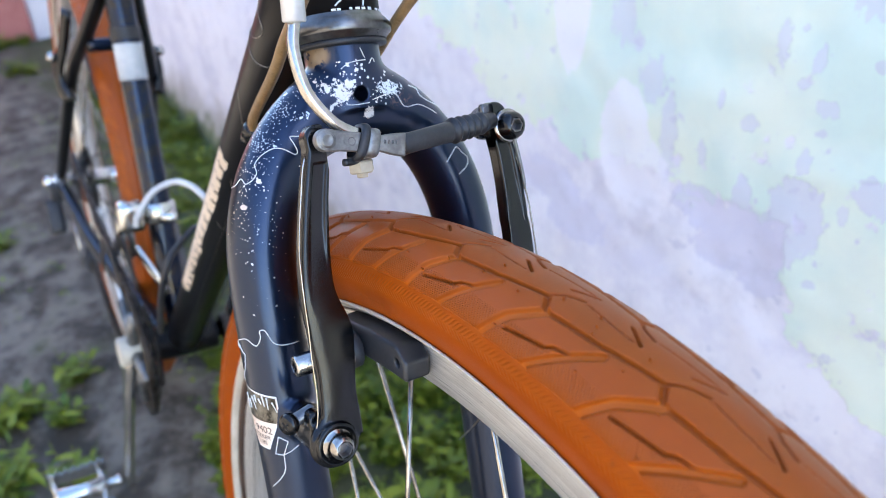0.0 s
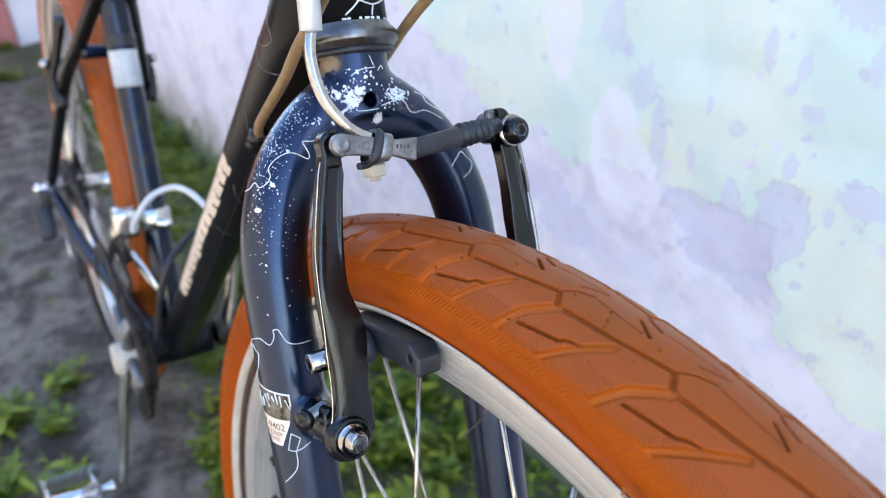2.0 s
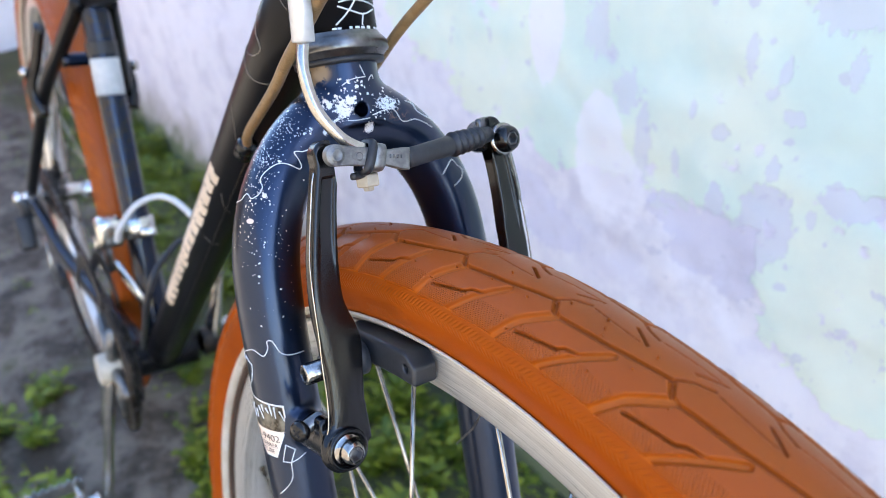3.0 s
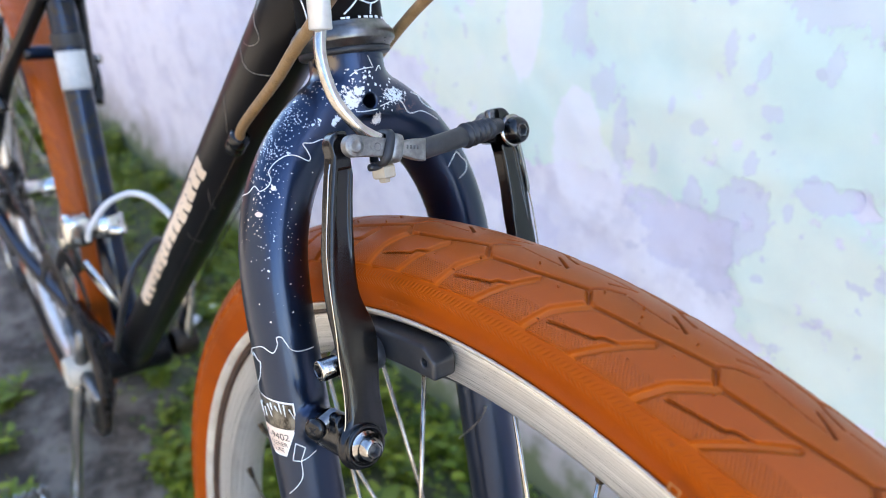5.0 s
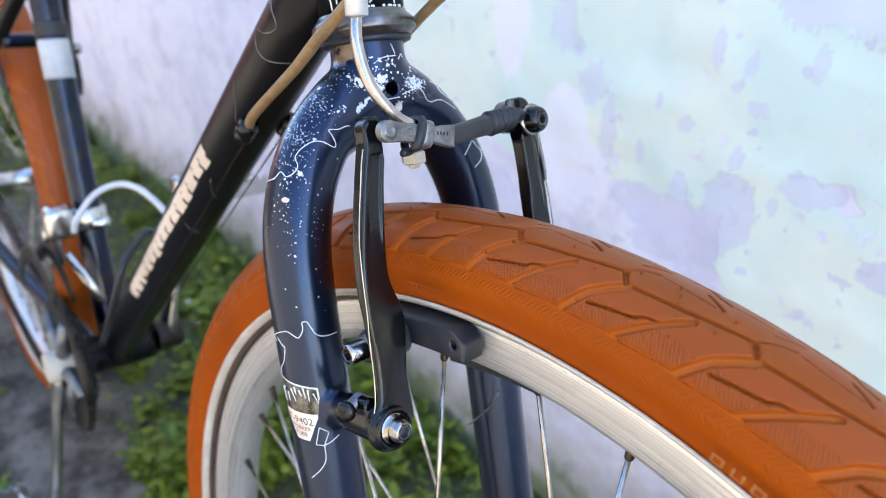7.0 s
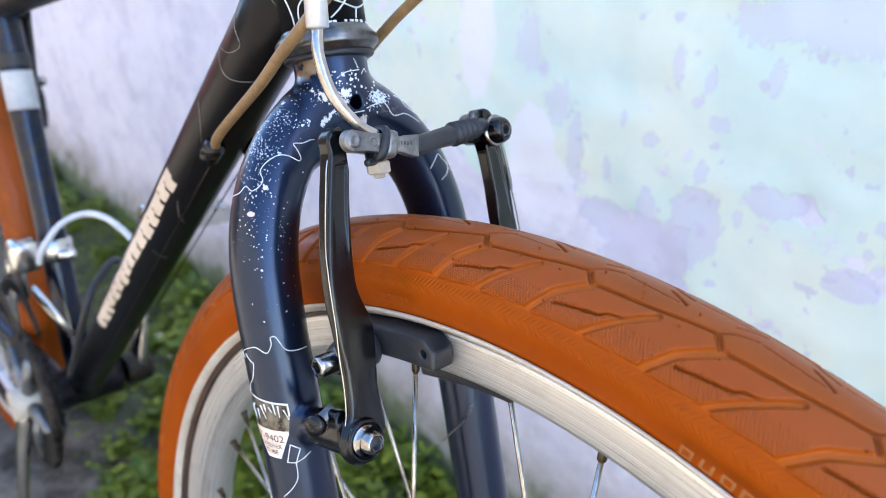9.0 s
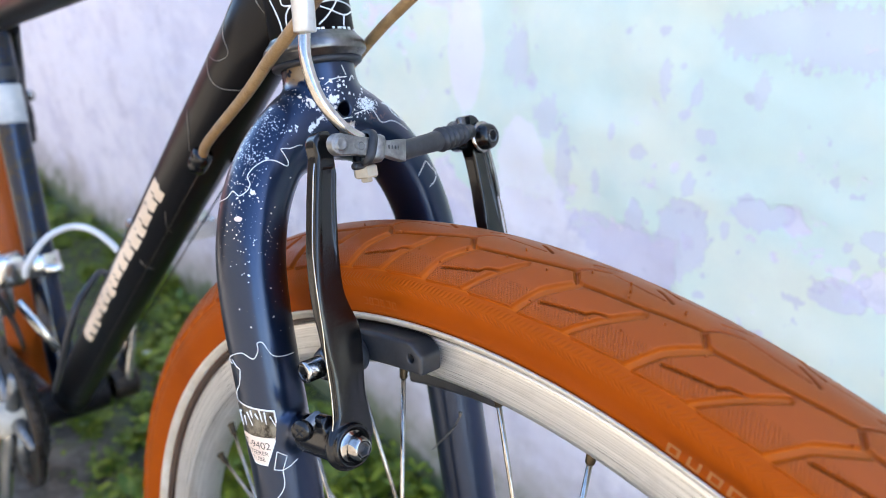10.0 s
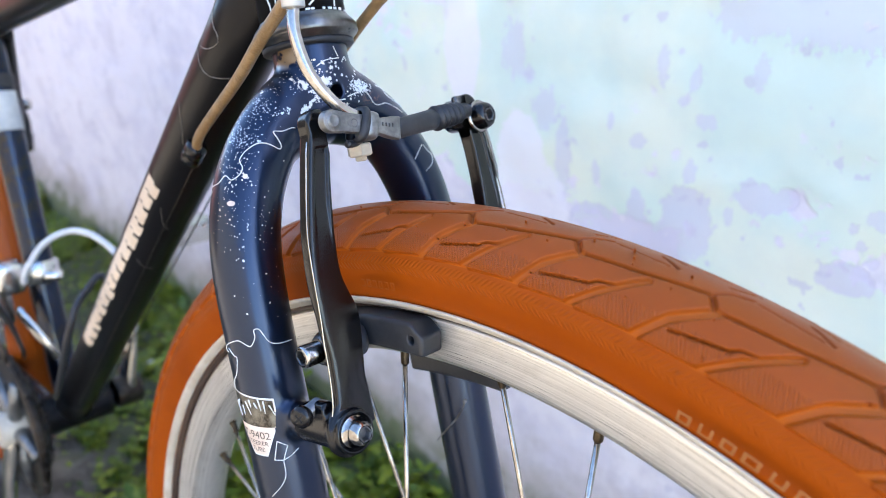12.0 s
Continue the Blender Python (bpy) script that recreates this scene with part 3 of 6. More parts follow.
def uneven_axis(lo, hi, step, far, grow=1.5):
    mid = list(np.arange(lo, hi + step / 2, step))
    left, right, d = [], [], step
    while lo - sum(left) > -far:
        d *= grow
        left.append(d)
    d = step
    while hi + sum(right) < far:
        d *= grow
        right.append(d)
    return np.array([lo - s for s in np.cumsum(left)][::-1] + mid + [hi + s for s in np.cumsum(right)])


def ground_height(x, y):
    """Low bumps; level under the tyres."""
    q = Vector((x, y, 0))
    h = 0.022 * (noise.fractal(q * 2.3, 0.8, 2.1, 5) - 0.35) + 0.010 * noise.noise(q * 17)
    near = min(1.0, max(0.0, (abs(y) - 0.05) / 0.12))
    h = min(h, 0.03) * near - 0.004 - 0.002 * near
    bank = max(0.0, y - 0.16)
    return h + 0.12 * bank * max(0.0, 0.5 + noise.noise(q * 3.1))


def build_ground():
    xs, ys = uneven_axis(-4.6, 1.2, 0.03, 900), uneven_axis(-1.6, 0.48, 0.03, 900)
    P = np.zeros((len(xs), len(ys), 3))
    for i, x in enumerate(xs):
        for j, y in enumerate(ys):
            inside = -4.7 < x < 1.3 and -1.7 < y < 0.5
            P[i, j] = (x, y, ground_height(x, y) if inside else -0.01)
    ob = part("ground", grid_mesh("ground", P), "ground")
    tagged(ob, "rough grey earth and broken concrete with moss", "ground", kind="structure")


build_ground()


def build_wall(name, size, centre, material, label, rough=0.0):
    bm = bmesh.new()
    bmesh.ops.create_cube(bm, size=1.0)
    bmesh.ops.scale(bm, vec=size, verts=bm.verts)
    bmesh.ops.translate(bm, vec=centre, verts=bm.verts)
    ob = part(name, bm, material, smooth=False)
    tagged(ob, label, "wall", kind="structure")
    return ob


# places on the wall, as ellipses: x, z and half widths
PATCHES = {
    "mint_wash": (
        (-0.22, 0.585, 0.27, 0.125), (-0.48, 0.555, 0.13, 0.095), (-0.395, 0.475, 0.040, 0.030), (-0.05, 0.60, 0.20, 0.12), (-0.178, 0.486, 0.012, 0.012),
        (-0.09, 0.455, 0.060, 0.060), (-0.02, 0.40, 0.12, 0.07), (-0.125, 0.425, 0.032, 0.022), (-0.60, 0.62, 0.14, 0.10), (0.3, 0.7, 0.2, 0.2), (-0.3, 1.2, 0.6, 0.4),
    ),
    "bare_places": (
        (-0.150, 0.476, 0.026, 0.036), (-0.200, 0.474, 0.010, 0.022), (-0.240, 0.452, 0.034, 0.018), (-0.195, 0.442, 0.060, 0.026), (-0.170, 0.412, 0.026, 0.020),
        (-0.215, 0.415, 0.030, 0.016), (-0.093, 0.513, 0.020, 0.014), (-0.070, 0.519, 0.010, 0.010), (-0.020, 0.468, 0.024, 0.014), (-0.445, 0.405, 0.055, 0.026),
        (-0.40, 0.375, 0.05, 0.03),
    ),
    "bare_spots": (
        (-0.304, 0.551, 0.016, 0.022), (-0.283, 0.505, 0.009, 0.046), (-0.345, 0.605, 0.014, 0.034), (-0.326, 0.583, 0.008, 0.010), (-0.186, 0.610, 0.006, 0.018),
        (-0.172, 0.620, 0.004, 0.004), (-0.157, 0.600, 0.006, 0.014), (-0.165, 0.581, 0.006, 0.007), (-0.144, 0.568, 0.010, 0.008), (-0.105, 0.612, 0.007, 0.015),
        (-0.122, 0.650, 0.030, 0.016), (-0.060, 0.655, 0.060, 0.024), (-0.202, 0.540, 0.009, 0.007), (-0.152, 0.522, 0.006, 0.012), (-0.114, 0.493, 0.006, 0.008),
        (-0.245, 0.500, 0.005, 0.016), (-0.232, 0.552, 0.004, 0.010), (-0.005, 0.520, 0.010, 0.008), (-0.014, 0.497, 0.006, 0.005), (-0.004, 0.486, 0.006, 0.006),
        (-0.022, 0.508, 0.004, 0.005), (0.004, 0.506, 0.005, 0.005),
    ),
    "streaks": (
        (-0.415, 0.60, 0.025, 0.066), (-0.335, 0.482, 0.032, 0.066), (-0.308, 0.448, 0.034, 0.045),
    ),
}


def build_plaster_wall():
    xs = uneven_axis(-2.6, 0.6, 0.02, 5.5, 1.35)
    # the run past x 0.6 is unseen, added to keep sun off the bicycle
    xs = np.concatenate([xs[xs < -0.501], np.arange(-0.5, 0.08, 0.004), xs[(xs > 0.081) & (xs < 0.61)], np.linspace(0.65, 3.6, 40)])
    zs = np.concatenate([np.arange(-0.12, 0.35, 0.02), np.arange(0.352, 0.70, 0.004), np.arange(0.702, 1.0, 0.02), np.linspace(1.02, 1.95, 8)])
    P = np.zeros((len(xs), len(zs) + 2, 3))
    for i, x in enumerate(xs):
        for j, z in enumerate(zs):
            q = Vector((x, 0, z))
            d = 0.004 * noise.fractal(q * 4, 0.9, 2.0, 4) + 0.002 * noise.noise(q * 30)
            swell = 0.03 * max(0.0, 0.12 - z) / 0.24
            P[i, j] = (x, WALL_Y - d - swell, z)
        P[i, -2] = (x, WALL_Y + 0.22, 1.95)
        P[i, -1] = (x, WALL_Y + 0.22, -0.12)
    me = grid_mesh("wall_street", P, closed_v=True)
    for name, places in PATCHES.items():
        far = np.full(P.shape[:2], 9.0)
        for cx, cz, rx, rz in places:
            far = np.minimum(far, np.hypot((P[..., 0] - cx) / rx, (P[..., 2] - cz) / rz))
        me.attributes.new(name, "FLOAT", "POINT").data.foreach_set("value", far.reshape(-1).astype(np.float32))
    bm = bmesh.new()
    bm.from_mesh(me)
    bmesh.ops.holes_fill(bm, edges=[e for e in bm.edges if e.is_boundary])
    bmesh.ops.recalc_face_normals(bm, faces=bm.faces)
    ob = part("wall_street", bm, "wall", smooth=True)
    tagged(ob, "peeling pale lilac and mint plaster wall", "wall", kind="structure")


build_plaster_wall()
build_wall("wall_end", (0.25, 1.14, 1.1), (-4.0, -0.37, 0.45), "red_wall", "faded red limewashed wall at the end of the yard")
build_wall("wall_corner", (0.25, 0.23, 1.3), (-4.02, 0.32, 0.55), "whitewash", "pale whitewashed wall corner beside the red wall")
# unseen panel added beside the red wall to keep the tubes' left edges dark
build_wall("dark_panel_behind", (0.25, 3.62, 2.2), (-4.03, -2.76, 1.0), "dark_wall", "unseen dark brown panel added to keep reflections dark, across the yard")
# unseen panel beyond the plaster, added so glossy black parts reflect something dark
build_wall("dark_panel_ahead", (5.4, 0.12, 1.45), (6.31, 0.56, 0.625), "dark_wall", "unseen dark brown panel added for dark reflections, beyond the plaster wall")
# unseen wall opposite, added to throw warm light back on the fork
build_wall("bounce_wall", (12.0, 0.25, 3.4), (0.4, -4.6, 1.65), "bounce", "unseen ochre wall added across the yard to bounce warm light")

# ---- bicycle ----
LEAN, ZA = -6.5, 0.322
HEAD = radians(71.0)
A0 = Vector((-0.1436, 0, 0.667))
FV, SV = Vector((math.sin(HEAD), 0, math.cos(HEAD))), Vector((-math.cos(HEAD), 0, math.sin(HEAD)))
K = Matrix((FV, Vector((0, 1, 0)), SV)).transposed().to_4x4()      # forward, left, up the steering axis
K.translation = A0
FR = Matrix.Translation(A0) @ Matrix.Rotation(radians(-1.56), 4, SV) @ Matrix.Translation(-A0)
BB = Vector((-0.590, 0, 0.277))
ST = Vector((-0.595, 0, 0.295))      # a point low on the seat tube
REAR = Vector((-1.02, 0, ZA))
SEAT_DIR = Vector((-math.cos(radians(76.0)), 0, math.sin(radians(76.0))))

bicycle = new("bicycle")
bicycle.matrix_world = pose(0, 0, 0, LEAN, 0, 0)
tagged(bicycle, "blue-black steel bicycle with brown tyres leaning towards a plaster wall", "bicycle")

# -- fork --
CL = [(0.0, -0.0022, 0.0136), (0.010, -0.0058, 0.0136), (0.020, -0.0122, 0.0134), (0.029, -0.0205, 0.0134), (0.037, -0.0313, 0.0135),
      (0.0432, -0.0445, 0.0135), (0.0472, -0.060, 0.0134), (0.0488, -0.078, 0.0133), (0.0492, -0.10, 0.0132), (0.0492, -0.26, 0.0130)]
_curve = smooth_path([(0, y, s) for y, s, _ in CL[:-1]], 3)
_curve = np.vstack([_curve, [(0, 0.0492, -0.26)]])
_rad = np.interp(-_curve[:, 2], [-s for _, s, _ in CL], [r for *_, r in CL])
_seg = np.r_[0, np.cumsum(np.linalg.norm(np.diff(_curve, axis=0), axis=1))]
PIVOT = (0.0475, -0.1268)


def blade_distance(P):
    Q = P.copy()
    Q[..., 1] = np.abs(Q[..., 1])
    d = None
    for a, b, ra, rb in zip(_curve[:-1], _curve[1:], _rad[:-1], _rad[1:]):
        e = to_segment(Q, a, b, ra, rb)
        d = e if d is None else np.minimum(d, e)
    return d


def fork_distance(P):
    f, y, s = P[..., 0], P[..., 1], P[..., 2]
    d = blade_distance(P)
    neck = np.maximum(np.hypot(f, y) - 0.0155, np.abs(s - 0.005) - 0.0155)
    # the crown is deep in the middle, between the blades
    Q = np.stack([f, np.abs(y), s], -1)
    d = soft_min(d, to_segment(Q, (0, 0.0, -0.0125), (0, 0.016, -0.0165), 0.0125, 0.0110), 0.007)
    d = soft_min(d, neck, 0.0042)
    boss = np.maximum(np.hypot(np.abs(y) - PIVOT[0], s - PIVOT[1]) - 0.0066, np.abs(f - 0.013) - 0.012)
    d = soft_min(d, boss, 0.004)
    hole = np.maximum(np.hypot(y + 0.0015, s + 0.0055) - 0.0029, 0.001 - f)
    return np.maximum(d, -hole)


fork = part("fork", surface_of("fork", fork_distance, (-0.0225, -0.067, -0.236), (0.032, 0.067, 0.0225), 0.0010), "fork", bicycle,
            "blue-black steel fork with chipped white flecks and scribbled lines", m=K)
for side in (-1, 1):
    path = smooth_path([(0, 0.0492 * side, -0.225), (0, 0.0492 * side, -0.25), (0.004, 0.0495 * side, -0.30), (0.020, 0.0505 * side, -0.365)], 8)
    part("blade_end", sweep("blade_end", path, np.linspace(0.01295, 0.0085, len(path)), 24), "frame", fork)
    part("dropout", block("dropout", (0.022, 0.006, 0.034), Matrix.Translation((0.0225, 0.0515 * side, -0.372)), 0.002), "dark_steel", fork)


def on_blade(arc, angle, side, lift=0.00012):
    """A place on a fork blade: metres along its centreline, degrees round it (0 forward, 90 outward)."""
    seg = _seg
    c = np.array([np.interp(arc, seg, _curve[:, i]) for i in range(3)])
    c2 = np.array([np.interp(arc + 0.002, seg, _curve[:, i]) for i in range(3)])
    t = (c2 - c) / np.linalg.norm(c2 - c)
    n2 = np.array((0, -t[2], t[1]))
    a = radians(angle)
    r = float(np.interp(arc, seg, _rad)) + lift
    p = c + r * (math.cos(a) * np.array((1.0, 0, 0)) + math.sin(a) * n2)
    p[1] *= side
    return p


def scribble(points, place, parent, width=0.00021, material="scribble", sharp=False):
    """A thin hand-drawn line over a tube."""
    flat = np.array([(a, b, 0) for a, b in points])
    if sharp:
        flat = np.concatenate([np.linspace(p, q, 5) for p, q in zip(flat[:-1], flat[1:])])
    else:
        flat = smooth_path(flat, 5)
    path = [place(a, b) for a, b, _ in flat]
    part("scribble", sweep("scribble", path, width, 6), material, parent, "thin pale hand-drawn line")


near_blade = lambda a, b: on_blade(a, b, -1)
far_blade = lambda a, b: on_blade(a, b, 1)
scribble([(0.1161, -27.8), (0.1155, 2), (0.1139, 16.1), (0.1106, 23.3), (0.1084, 28.1), (0.1084, 36.1), (0.1111, 36.5), (0.1139, 43.8), (0.1139, 50.3), (0.1117, 62.8), (0.1117, 75.1), (0.1133, 99), (0.1150, 106), (0.1161, 96.8)], near_blade, fork)
scribble([(0.1144, 93), (0.1172, 81.7), (0.1183, 75.9), (0.124, 84.9), (0.1275, 101), (0.131, 110)], near_blade, fork)
scribble([(0.1590, 47), (0.1520, 37), (0.1545, 22), (0.1598, 33), (0.1590, 47)], near_blade, fork, sharp=True)
scribble([(0.1598, 33), (0.1588, 20), (0.1570, 5)], near_blade, fork, sharp=True)
scribble([(0.1598, 33), (0.1660, 35), (0.1700, 47), (0.1735, 66)], near_blade, fork)
scribble([(0.0577, 110), (0.057, 82.1), (0.0547, 70.7), (0.0562, 57.6), (0.0544, 47.1), (0.0518, 43.5), (0.0495, 51), (0.0471, 49.5), (0.0429, 37.4), (0.0408, 20.1), (0.0404, -1.8), (0.0387, -2.6), (0.0369, 9), (0.0355, 18.3), (0.0333, 5.3), (0.0295, -6.2), (0.0285, -16.7), (0.0288, -34.9)], near_blade, fork)
scribble([(0.0614, -8), (0.0603, 16), (0.0577, 28), (0.0547, 21), (0.0510, 15), (0.0520, -4), (0.0537, -18)], far_blade, fork)
scribble([(0.020, 40), (0.024, 48), (0.026, 36), (0.031, 42), (0.036, 60)], far_blade, fork)
scribble([(0.150, 20), (0.156, 8), (0.160, -8), (0.162, -20)], far_blade, fork)


def on_crown(y, s):
    """The front of the crown at a height and distance from its middle."""
    f = np.arange(0.0300, 0.0, -0.0001)
    d = fork_distance(np.stack([f, np.full_like(f, y), np.full_like(f, s)], -1))
    return np.array((float(f[np.argmax(d < 0)]) + 0.00012, y, s))


for line in ([(-0.0078, 0.0050), (-0.0040, 0.0070), (0.0027, 0.0076)], [(0.0039, 0.0060), (0.0061, 0.0081), (0.0071, 0.0066)], [(0.0007, 0.0123), (0.0023, 0.0082)],
             [(0.0030, -0.0081), (0.0095, -0.0067), (0.0148, -0.0067), (0.0182, -0.0122), (0.0250, -0.0120), (0.0303, -0.0140), (0.0345, -0.0166)], [(0.0015, -0.0091), (-0.0047, -0.0094), (-0.0082, -0.0090)]):
    scribble(line, on_crown, fork, 0.00019)


def shield_sticker():
    """The shield on the blade: foil above, cream with print below."""
    top, mid, low = 0.1335, 0.1455, 0.1563

    def shape(z0, z1, half, material, name, lift):
        rows, cols = 12, 24
        P = np.zeros((rows, cols, 3))
        for i in range(rows):
            a = z0 + (z1 - z0) * i / (rows - 1)
            h = half(a)
            for j in range(cols):
                u = -1 + 2 * j / (cols - 1)
                P[i, j] = on_blade(a + u * 0.0026 * (1 - (a - top) / 0.03), 70 - u * h, -1, lift)
        return part(name, grid_mesh(name, P), material, fork, smooth=True)

    full = lambda a: 40 if a < 0.1425 else 40 - (a - 0.1425) / 0.0138 * 28
    shape(top - 0.0007, low + 0.0005, lambda a: full(a) + 2, "scribble", "sticker_border", 0.00008)
    sticker = shape(top, low, full, "sticker", "sticker", 0.00014)
    shape(top, mid - 0.0006, lambda a: full(a) - 1, "foil", "sticker_foil", 0.00020)
    worn_print = random.Random(8)
    for k in range(9):
        a0, from_, tall = 33 - k * 8.2, worn_print.uniform(0.0, 0.0035), worn_print.uniform(0.002, 0.0062)
        lean = worn_print.uniform(-9, 9)
        rows = [on_blade(top + 0.0008 + from_ + t * tall, 70 + a0 + lean * t, -1, 0.00026) for t in np.linspace(0, 1, 6)]
        part("print_bar", sweep("print_bar", rows, np.interp(np.linspace(0, 1, 6), [0, 0.5, 1], [0.00040, worn_print.uniform(0.00015, 0.0004), 0.00022]), 5, True), "scribble", fork)
    for text, size, row in (("T-9402", 0.0041, 0.1484), ("STEERER", 0.0025, 0.1516), ("TUBE", 0.0025, 0.1541)):
        writing(text, size, "ink_and_gap", fork, lambda x, y, row=row: Vector(on_blade(row - y + x * 0.22, 72 - math.degrees(x / 0.0130), -1, 0.00026)), "printed tube code in brown-black")


shield_sticker()

# -- headset and head tube --
KM = K
headset = part("headset_cup", lathe("headset_cup", [(0.0157, 0.0160), (0.0186, 0.0161), (0.0194, 0.0166), (0.0197, 0.0174), (0.0203, 0.0176), (0.0204, 0.0181), (0.0212, 0.0184), (0.0216, 0.0192),
               (0.0216, 0.0216), (0.0211, 0.0226), (0.0199, 0.0240), (0.0188, 0.0250), (0.0182, 0.0262)], Matrix(), 64, False), "gunmetal", bicycle, "scuffed dark steel lower headset cup", m=KM)
part("cup_seal", lathe("cup_seal", [(0.0157, 0.0138), (0.0184, 0.0139), (0.0190, 0.0145), (0.0190, 0.0162), (0.0157, 0.0163)], Matrix(), 48, False), "rubber", headset, "black rubber seal under the cup")
head_tube = part("head_tube", lathe("head_tube", [(0.0150, 0.0250), (0.0178, 0.0252), (0.0178, 0.104), (0.0150, 0.1045)], Matrix(), 48, False), "frame", bicycle, m=KM)
part("upper_headset", lathe("upper_headset", [(0.0180, 0.104), (0.0205, 0.106), (0.0210, 0.112), (0.0170, 0.118), (0.0125, 0.122), (0.0125, 0.132), (0.0, 0.132)], Matrix(), 40, False), "dark_steel", bicycle, m=KM)


def on_head(s, a):
    return np.array((0.01785 * math.cos(radians(a)), 0.01785 * math.sin(radians(a)), s))


for line in ([(0.0282, -25), (0.0322, -9.2), (0.0384, 7.9), (0.046, 20)], [(0.0353, -19.5), (0.0337, -5.3), (0.032, 16.1), (0.0343, 42)], [(0.032, 16.1), (0.0300, 14), (0.0277, 12.1)],
             [(0.0368, -17.3), (0.0376, 3.8), (0.0359, 49.1)], [(0.0424, -91), (0.0363, -82), (0.0314, -77), (0.027, -75.3)], [(0.0408, -70.9), (0.0375, -67.1), (0.0367, -48)], [(0.0292, -67.1), (0.0336, -65.4), (0.0365, -57.6), (0.0364, -48.3)]):
    scribble(line, on_head, head_tube, 0.00034)
for k in range(9):
    a = -30 + k * 11 + random.uniform(-4, 4)
    part("paint_chip", block("paint_chip", (0.0003, random.uniform(0.0008, 0.0022), random.uniform(0.0006, 0.0012)), Matrix.Rotation(radians(a), 4, "Z") @ Matrix.Translation((0.0179, 0, 0.0268)), 0.0001, 1), "scribble", head_tube)


# -- main tubes --
def tube(name, a, b, r, material="frame", parent=bicycle, label="", r2=None, m=FR, sides=32, flat=1.0):
    path = np.linspace(np.array(a), np.array(b), 12)
    me = sweep(name, path, np.linspace(r, r2 if r2 else r, 12), sides, True, flat)
    me.transform(m)
    return part(name, me, material, parent, label)


HEAD_JOINT = A0 + SV * 0.057
down_tube = tube("down_tube", BB, HEAD_JOINT, 0.0176, label="blue-black down tube with worn cream lettering")
top_tube = tube("top_tube", ST + SEAT_DIR * 0.362, A0 + SV * 0.088, 0.0143)
seat_tube = tube("seat_tube", BB, ST + SEAT_DIR * 0.42, 0.0134, "frame_sky")
tube("tape_band", ST + SEAT_DIR * 0.264, ST + SEAT_DIR * 0.300, 0.0139, "tape", seat_tube, "dirty white tape wound round the tube")
tube("cable_clamp", ST + SEAT_DIR * 0.304, ST + SEAT_DIR * 0.316, 0.0150, "rubber", seat_tube)
tube("bottom_bracket", BB + Vector((0, -0.035, 0)), BB + Vector((0, 0.035, 0)), 0.0200)
for side in (-1, 1):
    path = smooth_path([BB + Vector((-0.01, 0.018 * side, 0)), BB + Vector((-0.12, 0.030 * side, 0.004)), BB + Vector((-0.27, 0.052 * side, 0.016)), REAR + Vector((0.01, 0.066 * side, 0))], 8)
    me = sweep("chain_stay", path, np.linspace(0.0115, 0.0075, len(path)), 20)
    me.transform(FR)
    part("chain_stay", me, "frame_sky", bicycle)
    path = smooth_path([Vector((-0.672, 0.013 * side, 0.643)), Vector((-0.745, 0.030 * side, 0.580)), Vector((-0.800, 0.042 * side, 0.535)), REAR + Vector((0.12, 0.054 * side, 0.115)), REAR + Vector((0.006, 0.066 * side, 0.008))], 8)
    me = sweep("seat_stay", path, np.linspace(0.0082, 0.0070, len(path)), 20)
    me.transform(FR)
    part("seat_stay", me, "frame", bicycle)
    tube("rear_dropout", REAR + Vector((0.022, 0.066 * side, 0)), REAR + Vector((-0.018, 0.066 * side, 0.004)), 0.012, "dark_steel", sides=12, flat=0.25)

tube("stay_bridge", Vector((-0.742, -0.029, 0.572)), Vector((-0.742, 0.029, 0.572)), 0.0075, "frame_sky", sides=20)

# worn lettering along the upper flank of the down tube, as plain blocks
DT_DIR = (HEAD_JOINT - BB).normalized()
DT_UP = Vector((0, 1, 0)).cross(DT_DIR) * -1
if DT_UP.z < 0:
    DT_UP = -DT_UP
DT_LEN = (HEAD_JOINT - BB).length


def on_down_tube(along, angle, lift=0.00015):
    """Along from the bottom bracket; angle from the top of the tube towards its right flank."""
    a = radians(angle)
    return FR @ (BB + DT_DIR * (along + 0.010) + (DT_UP * math.cos(a) + Vector((0, -1, 0)) * math.sin(a)) * (0.0176 + lift))


rng = random.Random(5)
pos = 0.190
while pos < 0.430:
    step = rng.uniform(0.0125, 0.0175)
    top, low = rng.uniform(74, 79), rng.uniform(112, 121)
    P = np.zeros((7, 12, 3))
    for i in range(7):
        for j in range(12):
            u, v = i / 6, j / 11
            # a slanted block, thicker along the foot, with a nick on one side
            left = 0.0030 * (v - 0.5) + (0.0022 * max(0.0, math.sin(7.5 * v + pos * 400)) if i == 0 else 0)
            width = step * (0.82 + 0.22 * (v < 0.55))
            P[i, j] = on_down_tube(pos + left + u * width, top + (low - top) * v)
    part("letter_block", grid_mesh("letter_block", P), "transfer", down_tube, "worn cream transfer lettering, not legible", smooth=True)
    pos += step
for line in ([(0.5395, 62), (0.5400, 74), (0.5452, 95), (0.5529, 107), (0.5568, 102), (0.5587, 80), (0.5649, 59), (0.58, 50)], [(0.538, 62), (0.535, 80), (0.533, 101), (0.5344, 121), (0.5409, 150)],
             [(0.597, 96), (0.591, 105), (0.588, 131)], [(0.500, 80), (0.492, 104), (0.480, 122)], [(0.418, 132), (0.410, 140), (0.402, 150), (0.398, 162)], [(0.352, 132), (0.347, 148), (0.345, 168)]):
    scribble(line, lambda s, a: np.array(on_down_tube(s, a)), down_tube, 0.00019, "faded_line")
